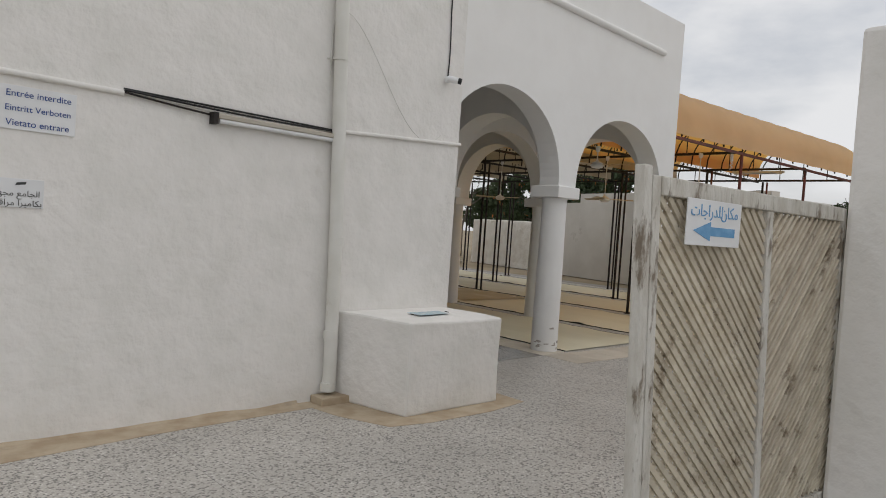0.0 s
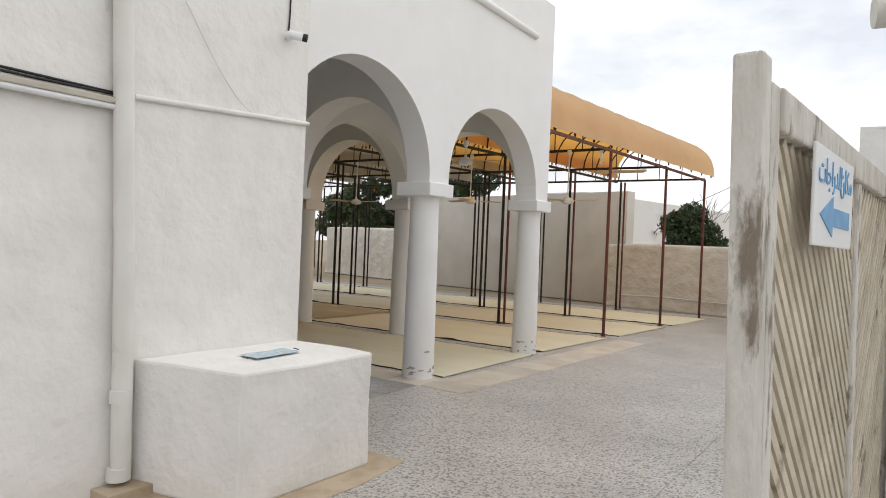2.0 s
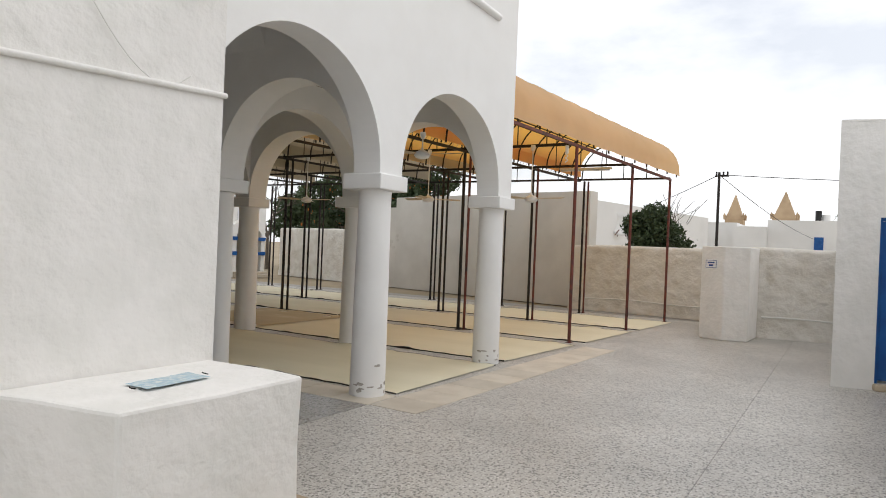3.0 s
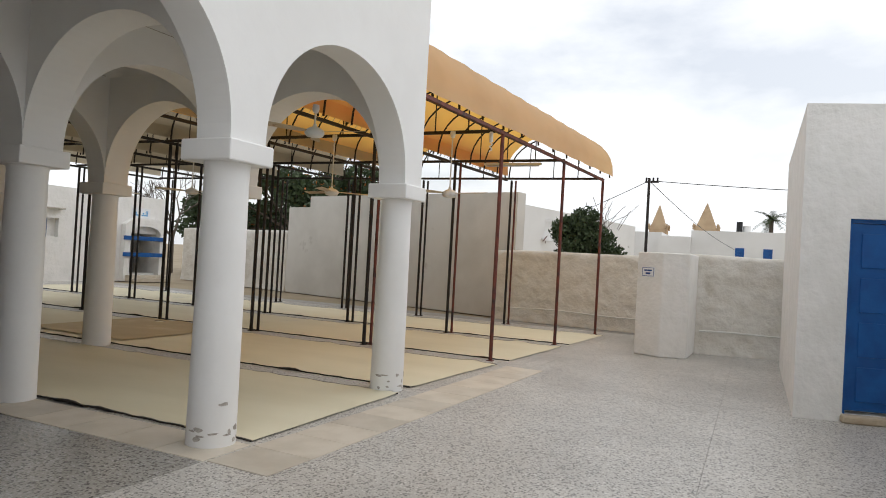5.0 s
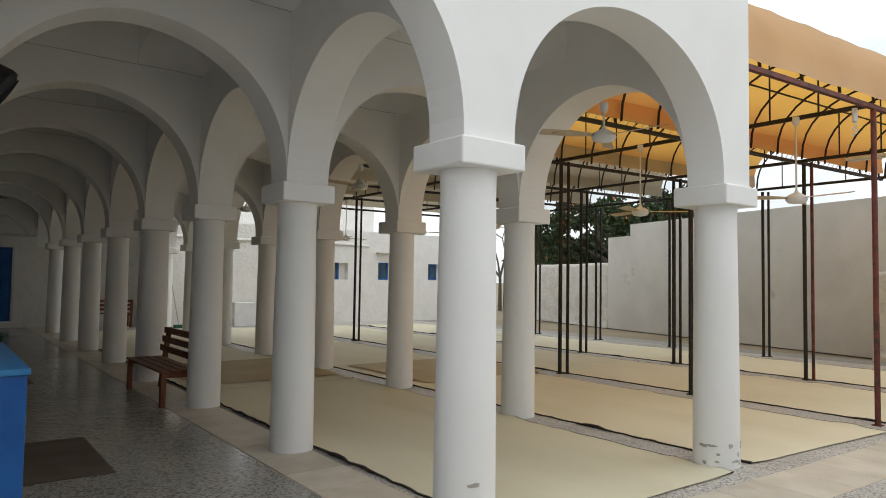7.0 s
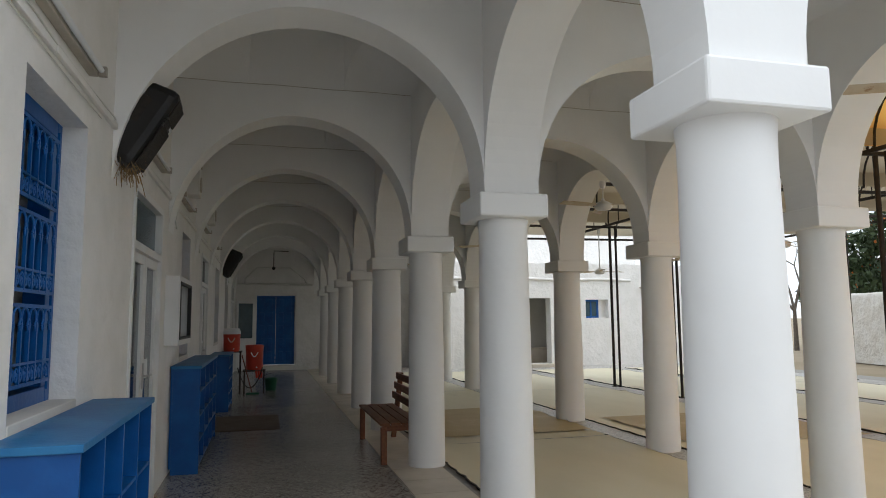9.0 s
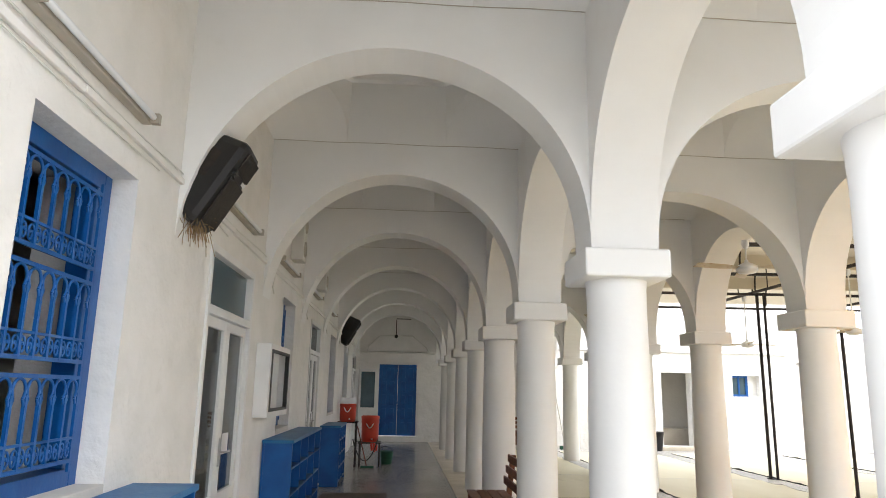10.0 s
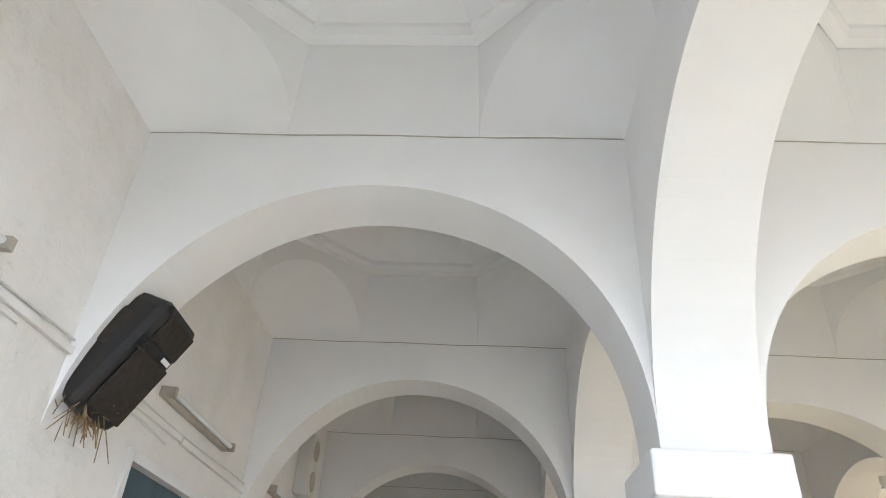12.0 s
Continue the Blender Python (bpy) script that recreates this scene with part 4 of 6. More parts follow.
for b in range(6):
    v0, v1 = ROWS_V[b] - (0.17 if b == 0 else -0.02), ROWS_V[b + 1] - 0.02
    line = vault(v0, v1)
    if b == 0:
        line = [(v0 - 0.02, GUT - 0.03)] + line
    u_start = U0
    bm = bmesh.new()
    steps = RIBS * 5
    grid = []
    for i in range(steps + 1):
        u = u_start + (U1 - u_start) * i / steps
        sag = 0.02 * math.sin(math.pi * ((i / 5) % 1.0))
        row = []
        for j, (v, z) in enumerate(line):
            w = math.sin(math.pi * j / (len(line) - 1))
            edge = 0.008 * math.sin(i * 0.9) * (1 if j == 0 and b == 0 else 0)
            mid = (v0 + v1) / 2
            v = mid + (v - mid) * 1.035
            v = taper(b, v, v0, v1, i / steps)
            row.append(bm.verts.new((u, v + 0.01 * noise.noise(Vector((u, v, z))), z + 0.05 - sag * w + edge)))
        grid.append(row)
    for p, q in zip(grid, grid[1:]):
        for j in range(len(p) - 1):
            bm.faces.new((p[j], q[j], q[j + 1], p[j + 1])).smooth = True
    slanted("canvas", bm, CANVAS if b < 2 else CANVAS_PALE, awn, "tan-orange canvas glowing with daylight" if b < 2 else "pale beige canvas")
    for i in range(RIBS + 1):
        u = u_start + (U1 - u_start) * i / RIBS
        if b > 3 and i % 2:
            continue
        bm = bmesh.new()
        path_tube(bm, [(u, taper(b, v, v0, v1, i / RIBS) + (0.03 if v < (v0 + v1) / 2 else -0.03), z) for v, z in vault(v0, v1)], 0.017, 6)
        slanted("rib", bm, IRON, awn)
    for k in (5, 13):
        bm = bmesh.new()
        v, z = vault(v0, v1)[k]
        tube(bm, (u_start, taper(b, v, v0, v1, 0), z - 0.03), (U1, v, z - 0.03), 0.014, 6)
        slanted("purlin", bm, IRON, awn)
    for u in COLS_U:
        bm = bmesh.new()
        box(bm, u - 0.02, u + 0.02, ROWS_V[b], ROWS_V[b + 1], GUT - 0.05, GUT)
        slanted("tie_beam", bm, IRON, awn)
        for s in (0.25, 0.5, 0.75):
            v = ROWS_V[b] + (ROWS_V[b + 1] - ROWS_V[b]) * s
            bm = bmesh.new()
            tube(bm, (u, v, GUT - 0.01), (u, v, GUT + (CROWN - GUT) * math.sin(math.pi * s) ** 0.85 - 0.015), 0.011, 6)
            slanted("hanger", bm, IRON, awn)
for r, v in enumerate(ROWS_V):
    bm = bmesh.new()
    box(bm, -0.1, U1, v - 0.025, v + 0.025, GUT - 0.08, GUT - 0.03)
    slanted("gutter_beam", bm, IRON if r else IRON_RED, awn)
    if 0 < r < 4:
        bm = bmesh.new()
        for i in range(58):
            u = 0.1 + i * 0.145
            tube(bm, (u, v + 0.05, GUT - 0.06), (u + 0.06, v + 0.02, GUT + 0.05), 0.005, 4)
        tagged(slanted("lacing", bm, BEIGE_DUCT, awn, "cord lacing along the canvas edge"), kind="stuff")
    for c, u in enumerate(COLS_U):
        double = r > 0
        uu = u + (0.0 if r == 0 else 0.08) + (0.25 if c == 2 and r > 0 else 0)
        for k in ((0, 1) if double else (0,)):
            bm = bmesh.new()
            px, py = uu + k * (0.045 if r == 0 else 0.10), v - k * (-0.09 if r == 0 else 0.07)
            tube(bm, (px, py, 0.0), (px, py, GUT - 0.03), 0.031 if k == 0 else 0.026, 8)
            box(bm, px - 0.045, px + 0.045, py - 0.045, py + 0.045, 0.0, 0.012 + 0.003 * k)
            slanted("post", bm, IRON_RED if (r == 0 or (k and r < 2)) else IRON, awn, "rust-red post" if r == 0 else "")


# ---- ceiling fans ----
def fan_thing(rod):
    f = thing("ceiling_fan", "off-white three-bladed ceiling fan with rusty blades, at rest", "fan", "ceiling fans")
    bm = bmesh.new()
    lathe(bm, [(0.03, rod - 0.10), (0.045, rod - 0.05), (0.04, rod)], 12)
    part("canopy_cup", bm, SIGN_WHITE, f)
    bm = bmesh.new()
    tube(bm, (0, 0, 0.05), (0, 0, rod - 0.04), 0.011, 8)
    part("rod", bm, PVC, f)
    bm = bmesh.new()
    lathe(bm, [(0.03, -0.07), (0.10, -0.055), (0.125, -0.02), (0.12, 0.02), (0.07, 0.05), (0.025, 0.07), (0.02, 0.10)], 18)
    part("motor", bm, SIGN_WHITE, f)
    for k in range(3):
        bm = bmesh.new()
        n = 8
        up, lo = [], []
        for i in range(n + 1):
            x = 0.12 + 0.56 * i / n
            w = 0.03 + 0.03 * min(1.0, i / 3)
            for y, row in ((-w, up), (w, lo)):
                row.append([bm.verts.new((x, y, 0.0 + y * 0.22 + t)) for t in (0.0, 0.006)])
        for a, b in zip(range(n), range(1, n + 1)):
            bm.faces.new((up[a][1], up[b][1], lo[b][1], lo[a][1]))
            bm.faces.new((up[a][0], lo[a][0], lo[b][0], up[b][0]))
            bm.faces.new((up[a][0], up[b][0], up[b][1], up[a][1]))
            bm.faces.new((lo[a][0], lo[a][1], lo[b][1], lo[b][0]))
        bl = part("blade", bm, BLADE, f)
        bl.matrix_basis = Matrix.Rotation(radians(120 * k), 4, "Z")
    return f


BLADE = material("rust_spotted_blade", (0.60, 0.52, 0.40), (0.52, 0.43, 0.31), 6, 0.6, 0.0, stain=(0.30, 0.16, 0.08), stain_at=0.58, stain_scale=7)
fan = fan_thing(0.34)
fan.matrix_world = Matrix.Translation((XB, 1.225, 3.03)) @ Matrix.Rotation(radians(35), 4, "Z")
for k, a in ((2, 70), (4, 15), (6, 50)):
    copy_thing(fan, Matrix.Translation((XB, BAY * (k + 0.5), 3.03)) @ Matrix.Rotation(radians(a), 4, "Z"))
fan2 = fan_thing(1.0)
fan2.matrix_world = Matrix.Translation((5.74, 0.69, 2.60)) @ Matrix.Rotation(radians(20), 4, "Z")
for p, a in (((5.72, 2.95, 2.6), 75), ((5.9, 6.4, 2.6), 30), ((5.95, 8.9, 2.6), 95), ((5.9, 12.2, 2.6), 10)):
    copy_thing(fan2, Matrix.Translation(p) @ Matrix.Rotation(radians(a), 4, "Z"))
tl = thing("tube_lamp", "fluorescent tube lamp fixed along an awning beam", "lamp")
bm = bmesh.new()
box(bm, 8.66, 8.74, 0.1, 1.3, 3.50, 3.545)
part("housing", bm, PVC, tl)
bm = bmesh.new()
tube(bm, (8.70, 0.14, 3.485), (8.70, 1.26, 3.485), 0.014, 8)
part("tube", bm, SIGN_WHITE, tl)
bm = bmesh.new()
path_tube(bm, [(5.62, -0.02, 3.55), (5.62, -0.02, 3.40)], 0.03, 8)
path_tube(bm, [(5.62 + 0.02 * math.cos(i), -0.02 + 0.02 * math.sin(i), 3.42 - 0.012 * i) for i in range(16)], 0.010, 6)
solid("spiral_bulb", bm, SIGN_WHITE, "white spiral lamp hanging from the awning frame", "bulb")


# ---- mats ----
def floor_mat(x0, x1, y0, y1, mat, m, z=0.004, seed=0, label="cream woven plastic floor mat with dark scalloped edges", edge=True, slant=0.0):
    """A thin mat whose long edges lift in small waves."""
    t = thing("floor_mat", label, "mat", "floor mats")
    t.matrix_world = m
    nx, ny = 14, max(6, int((y1 - y0) / 0.11))
    bm = bmesh.new()
    grid = []
    for i in range(nx + 1):
        row = []
        for j in range(ny + 1):
            s, y = i / nx, y0 + (y1 - y0) * j / ny
            x = x0 + (x1 - x0) * s
            e = max(0.0, 1 - min(s, 1 - s) * nx / 1.2)
            lift = max(0.0, noise.noise(Vector((y * 2.3, seed + round(s), 0)))) * 0.045 * e
            soft = 0.004 * noise.noise(Vector((x * 1.3, y * 1.3, seed)))
            row.append(bm.verts.new((x + 0.012 * e * math.sin(y * 19 + seed), y - slant * x + 0.012 * noise.noise(Vector((x * 2, seed, 1))) * (j in (0, ny)), z + 0.008 + lift + soft)))
        grid.append(row)
    for p, q in zip(grid, grid[1:]):
        for j in range(ny):
            bm.faces.new((p[j], q[j], q[j + 1], p[j + 1])).smooth = True
    weave = part("weave", bm, mat, t)
    for side, row in ((0, 0), (1, nx)):
        if not edge:
            break
        bm = bmesh.new()
        strip = []
        for j in range(ny + 1):
            y = y0 + (y1 - y0) * j / ny
            x = x0 if side == 0 else x1
            lift = max(0.0, noise.noise(Vector((y * 2.3, seed + side, 0)))) * 0.045
            xx = x + 0.012 * math.sin(y * 19 + seed)
            o = (-1 if side == 0 else 1)
            ys = y - slant * x
            strip.append([bm.verts.new((xx - o * 0.008, ys, z + 0.0115 + lift)), bm.verts.new((xx + o * 0.006, ys, z + 0.008 + lift)), bm.verts.new((xx + o * 0.003, ys, 0.002))])
        for a, b in zip(strip, strip[1:]):
            bm.faces.new((a[0], b[0], b[1], a[1]))
            bm.faces.new((a[1], b[1], b[2], a[2]))
        part("binding", bm, MAT_EDGE, t, "dark scalloped binding")
    return t


I4 = Matrix()
cuts = (-0.26, 5.9, 11.8, 17.2)
for k in range(3):
    floor_mat(0.20, 2.62, cuts[k] + 0.01, cuts[k + 1] - 0.01, MAT, I4, 0.004, 3 + k)
for r, (u0, u1) in enumerate(((0.0, 2.48), (2.98, 5.45), (5.95, 8.35))):
    for k in range(3):
        c = (-0.20, 5.6, 11.5, 17.0)
        floor_mat(u0, u1, c[k] + 0.01, c[k + 1] - 0.01, MAT, CAN, 0.004, 11 + 5 * r + k, slant=SLANT)
floor_mat(0.35, 2.60, 6.3, 8.9, MAT_TAN, I4, 0.018, 41, "tan plastic floor mat laid over the cream mats", False)
floor_mat(3.25, 5.75, 4.9, 7.3, MAT_TAN, I4, 0.018, 42, "tan plastic floor mat laid over the cream mats", False)

# ---- gate ----
gate = thing("lattice_gate", "open white-painted timber lattice gate with peeling paint", "gate")
GL, GH = 1.90, 1.925
gate.matrix_world = Matrix.Translation((-5.495, -4.62, 0)) @ Matrix.Rotation(math.atan2(-0.165, 1.93), 4, "Z")


def hung(name, bm, mat, parent, label="", bevel=0.0):
    """A part of the gate, which has sagged out of square."""
    for v in bm.verts:
        v.co.x += 0.07 * (1.9 - v.co.z)
    return part(name, bm, mat, parent, label, bevel)


for x0, x1, z0, z1 in ((0.0, 0.055, 0.0, 1.96), (0.06, 0.115, 0.05, GH), (0.995, 1.05, 0.33, GH - 0.075), (GL - 0.045, GL, 0.12, GH)):
    bm = bmesh.new()
    box(bm, x0, x1, -0.024, 0.024, z0, z1)
    hung("post", bm, WOOD_GATE, gate, bevel=0.006)
for z0, z1 in ((GH - 0.075, GH), (0.25, 0.33)):
    bm = bmesh.new()
    box(bm, 0.117, GL - 0.047, -0.03, 0.03, z0, z1)
    hung("rail", bm, WOOD_GATE, gate, bevel=0.006)
bm = bmesh.new()
box(bm, -0.02, 0.02, -0.02, 0.02, 0, 0.62, Matrix.Translation((GL + 0.17, 0.02, 0)) @ Matrix.Rotation(radians(-24), 4, "Y"))
hung("brace", bm, WOOD_GATE, gate, "weathered leaning brace")


def lattice(x0, x1, z0, z1, slope, y, w, gap):
    """Diagonal slats clipped to a panel; each slat one board."""
    step = gap * math.sqrt(2)
    c = z0 - (x1 - x0)
    while c < z1 + (x1 - x0):
        pts = []
        for x, z in ((x0, c), (x1, c + (x1 - x0))):
            pts.append([x, z])
        (ax, az), (bx, bz) = pts
        if az < z0:
            ax, az = ax + (z0 - az), z0
        if bz > z1:
            bx, bz = bx - (bz - z1), z1
        if bx - ax > 0.05:
            if slope < 0:
                ax, bx = x0 + x1 - ax, x0 + x1 - bx
            a, b = Vector((ax, y, az)), Vector((bx, y, bz))
            d = (b - a)
            ln = d.length
            ang = math.atan2(d.z, d.x)
            bm = bmesh.new()
            m = Matrix.Translation(a) @ Matrix.Rotation(-ang, 4, "Y")
            jit = random.uniform(-0.003, 0.003)
            box(bm, 0, ln, -0.006, 0.006, -w / 2 + jit, w / 2 + jit, m)
            hung("slat", bm, WOOD_LATTICE, gate)
        c += step


lattice(0.117, 0.993, 0.335, GH - 0.08, -1, -0.008, 0.025, 0.043)
lattice(0.117, 0.993, 0.335, GH - 0.08, 1, 0.006, 0.020, 0.043)
lattice(1.052, GL - 0.047, 0.335, GH - 0.08, 1, -0.008, 0.019, 0.040)
lattice(1.052, GL - 0.047, 0.335, GH - 0.08, -1, 0.006, 0.019, 0.040)
gs = thing("arrow_sign", "white sign with blue lettering and arrow wired to the gate", "sign")
gs.matrix_world = gate.matrix_world @ Matrix.Translation((0.265, -0.05, 1.662)) @ Matrix.Scale(0.82, 4)
bm = bmesh.new()
box(bm, 0.0, 0.52, -0.004, 0.004, 0.0, 0.235)
part("plate", bm, SIGN_WHITE, gs, bevel=0.003)
bm = bmesh.new()
prism(bm, [(0.06, 0.075), (0.22, 0.125), (0.22, 0.098), (0.46, 0.098), (0.46, 0.052), (0.22, 0.052), (0.22, 0.025)], -0.0065, -0.0045, "y")
part("arrow", bm, SIGN_SKY, gs, "blue arrow")
for text, x, size in (("\uFEE5\uFE8E\uFEDC\uFEE3", 0.40, 0.085), ("\uFE95\uFE8E\uFE9F\uFE8D\uFEAD\uFEAA\uFEE0\uFEDF", 0.18, 0.085)):
    writing("lettering", text, size, SIGN_SKY, gs, Matrix.Translation((x, -0.0055, 0.175)) @ Matrix.Rotation(radians(90), 4, "X"), "blue lettering")

# ---- end wall: pipe, ledge, lamp, signs, cables ----
pipe = thing("downpipe", "white pvc rainwater downpipe with clips", "downpipe", "", "", (-4.305, YF - 0.065, 0))
bm = bmesh.new()
tube(bm, (0.0, 0, 0.10), (-0.03, 0, 1.5), 0.061, 18)
tube(bm, (-0.03, 0, 1.5), (-0.21, 0.0, 5.8), 0.061, 18)
part("tube", bm, PVC, pipe)
for z, r in ((1.47, 0.066), (0.62, 0.067), (0.14, 0.068)):
    bm = bmesh.new()
    tube(bm, (-0.018, 0, z - 0.04), (-0.018, 0, z + 0.04), r, 18)
    part("collar", bm, PVC, pipe)
for z in (3.1,):
    bm = bmesh.new()
    tube(bm, (-0.10, 0, z - 0.012), (-0.10, 0, z + 0.012), 0.068, 18)
    tube(bm, (-0.10, 0.05, z), (-0.20, 0.06, z), 0.008, 6)
    part("clip", bm, PVC, pipe)
bm = bmesh.new()
vs = box(bm, -4.46, -4.03, -1.03, YF - 0.004, 0, 0.07)
solid("pipe_footing", bm, DIRT, "small sandy cement footing under the downpipe", "footing", bevel=0.007)
bm = bmesh.new()
path_tube(bm, [(-4.28 + 0.0925 * k, YF - 0.012, 2.475 + 0.005 * k) for k in range(17)], 0.02, 8)
path_tube(bm, [(-9.5 + 0.165 * k, YF - 0.012, 2.49 - 0.001 * k) for k in range(21)], 0.022, 8)
structure("trim_ledge", bm, PLASTER, "narrow rounded plaster ledge along the end wall", "ledge")
lamp = thing("batten_lamp", "old rusty fluorescent batten lamp with loose cables", "lamp")
bm = bmesh.new()
box(bm, -5.53, -4.36, YF - 0.075, YF - 0.002, 2.395, 2.435)
part("housing", bm, BEIGE_DUCT, lamp, bevel=0.008)
bm = bmesh.new()
tube(bm, (-5.49, YF - 0.05, 2.38), (-4.40, YF - 0.05, 2.38), 0.02, 10)
part("tube", bm, SIGN_WHITE, lamp)
for x in (-5.53, -4.38):
    bm = bmesh.new()
    box(bm, x - 0.02, x + 0.02, YF - 0.085, YF - 0.002, 2.35, 2.44)
    part("end_cap", bm, IRON, lamp)
for k, (z, sag, mt) in enumerate(((2.50, 0.0, BLACK), (2.487, 0.03, PVC), (2.475, 0.05, IRON), (2.49, 0.015, BLACK))):
    bm = bmesh.new()
    path_tube(bm, [(-6.20 + 1.86 * t / 14, YF - 0.014 - 0.006 * k, z - sag * math.sin(math.pi * t / 14) - 0.03 * t / 14) for t in range(15)], 0.008, 6)
    part("cable", bm, mt, lamp)
bm = bmesh.new()
path_tube(bm, [(-4.40 + 0.0 * t, YF - 0.01, 5.6 - 0.2 * t) for t in range(10)], 0.005, 5)
path_tube(bm, [(-4.34 + 1.25 * (t / 18), YF - 0.02, 3.55 - 1.35 * math.sin(math.pi * min(1, t / 18 * 0.62)) * (t / 18) ** 0.6 + 0.32 * (t / 18) ** 3) for t in range(19)], 0.004, 5)
path_tube(bm, [(-4.47, YF - 0.012, 3.4 - 0.05 * t + 0.0 * t) for t in range(10)], 0.005, 5)
solid("loose_wire", bm, PVC, "thin loose pale wires hanging on the end wall", "wire", kind="stuff")
camt = thing("security_camera", "small white security camera with a black lens on a cable", "camera", "", "", (-3.04, YF, 3.20))
bm = bmesh.new()
tube(bm, (0, 0, 0), (0, -0.05, 0.0), 0.035, 12)
part("mount", bm, SIGN_WHITE, camt)
bm = bmesh.new()
tube(bm, (-0.03, -0.05, 0.0), (0.04, -0.13, -0.02), 0.034, 14)
part("housing", bm, SIGN_WHITE, camt)
bm = bmesh.new()
tube(bm, (0.035, -0.125, -0.018), (0.062, -0.155, -0.026), 0.031, 14)
part("lens", bm, BLACK, camt, "black lens")
bm = bmesh.new()
path_tube(bm, [(0.01 * math.sin(t), -0.01, 0.02 + 0.16 * t) for t in range(12)], 0.007, 6)
part("cable", bm, BLACK, camt)


def wall_sign(name, label, x, z, w, h, rows, mat, sizes):
    s = thing(name, label, "sign", "", "", (x, YF - 0.002, z))
    bm = bmesh.new()
    box(bm, 0, w, -0.008, 0, 0, h)
    part("plate", bm, SIGN_WHITE, s, bevel=0.002)
    for k, text in enumerate(rows):
        if text:
            writing("lettering", text, sizes[k], mat, s, Matrix.Translation((w / 2, -0.0095, h * (1 - (k + 0.55) / len(rows)))) @ Matrix.Rotation(radians(90), 4, "X"))
    return s


wall_sign("notice_sign", "white sign with three lines of blue lettering", -6.95, 2.11, 0.45, 0.285, ["Entrée interdite", "Eintritt Verboten", "Vietato entrare"], SIGN_BLUE, (0.060, 0.056, 0.060))
ws = wall_sign("notice_sign", "small white sign with dark lettering", -6.98, 1.60, 0.31, 0.19, ["", "\uFEB0\uFEEC\uFEA0\uFEE3 \uFECA\uFEE3\uFE8E\uFEA0\uFEDF\uFE8D", "\uFE94\uFE92\uFED7\uFE8D\uFEAE\uFEE3 \uFE8D\uFEAE\uFEF4\uFEE3\uFE8E\uFEDC\uFE91"], SIGN_DARK, (0.05, 0.055, 0.055))
bm = bmesh.new()
prism(bm, [(0.14, 0.145), (0.20, 0.155), (0.205, 0.172), (0.15, 0.165)], -0.0105, -0.0085, "y")
part("emblem", bm, SIGN_DARK, ws)
hs = thing("pillar_sign", "small white sign with a blue border on the pillar", "sign")
hs.matrix_world = Matrix.Translation((8.60, -2.20, 1.52)) @ Matrix.Rotation(math.atan2(0.46, 0.24), 4, "Z")
bm = bmesh.new()
box(bm, 0.03, 0.31, 0.002, 0.012, -0.09, 0.09)
part("plate", bm, SIGN_WHITE, hs, bevel=0.004)
for x0, x1, z0, z1 in ((0.045, 0.295, 0.07, 0.078), (0.045, 0.295, -0.078, -0.07), (0.045, 0.053, -0.07, 0.07), (0.287, 0.295, -0.07, 0.07), (0.09, 0.25, 0.015, 0.04), (0.12, 0.22, -0.045, -0.01)):
    bm = bmesh.new()
    box(bm, x0, x1, 0.012, 0.015, z0, z1)
    part("stroke", bm, SIGN_BLUE, hs)

# faded mat on the block
bm = bmesh.new()
n = 10
g = [[bm.verts.new((-3.70 + 0.42 * i / n, -1.40 + 0.19 * j / 4 + 0.03 * i / n, 0.842 + 0.006 * noise.noise(Vector((i * 0.6, j * 0.7, 3))))) for j in range(5)] for i in range(n + 1)]
for a, b in zip(g, g[1:]):
    for j in range(4):
        bm.faces.new((a[j], b[j], b[j + 1], a[j + 1]))
RAG = material("faded_blue_cloth", (0.36, 0.50, 0.58), (0.62, 0.66, 0.65), 26, 0.9, 0.3, 60, stain=(0.20, 0.26, 0.30), stain_at=0.62, stain_scale=20)
rag = thing("plastic_bag", "flattened faded blue bag with dark ends on the block", "bag")
part("sheet", bm, RAG, rag)
for x, y in ((-3.74, -1.33), (-3.25, -1.28)):
    bm = bmesh.new()
    path_tube(bm, [(x, y - 0.03, 0.844), (x - 0.01, y, 0.848), (x + 0.01, y + 0.03, 0.844)], 0.004, 6)
    part("knot", bm, IRON, rag)

# ---- bench ----
def bench(label, length):
    b = thing("wooden_bench", label, "bench", "wooden benches")
    for y in (0.04, length - 0.04):
        for x, h in ((0.04, 0.38), (0.44, 0.82)):
            bm = bmesh.new()
            box(bm, x - 0.03, x + 0.03, y - 0.035, y + 0.035, 0, h)
            if h > 0.5:
                for v in bm.verts:
                    if v.co.z > 0.5:
                        v.co.x += 0.10
            part("leg", bm, WOOD, b, bevel=0.005)
        bm = bmesh.new()
        box(bm, 0.02, 0.46, y - 0.025, y + 0.025, 0.34, 0.40)
        part("side_rail", bm, WOOD, b, bevel=0.004)
    for k in range(4):
        bm = bmesh.new()
        box(bm, 0.0 + 0.115 * k, 0.10 + 0.115 * k, 0, length, 0.40, 0.425)
        part("seat_slat", bm, WOOD, b, bevel=0.004)
    for k in range(3):
        bm = bmesh.new()
        z = 0.50 + 0.12 * k
        box(bm, 0.43 + 0.025 * k, 0.455 + 0.025 * k, 0, length, z, z + 0.085)
        part("back_slat", bm, WOOD, b, bevel=0.004)
    return b


b1 = bench("brown-stained slatted wooden bench beside the columns", 1.7)
b1.matrix_world = Matrix.Translation((-0.47, 5.0, 0))
b2 = bench("brown-stained slatted wooden bench by the far end wall", 1.8)
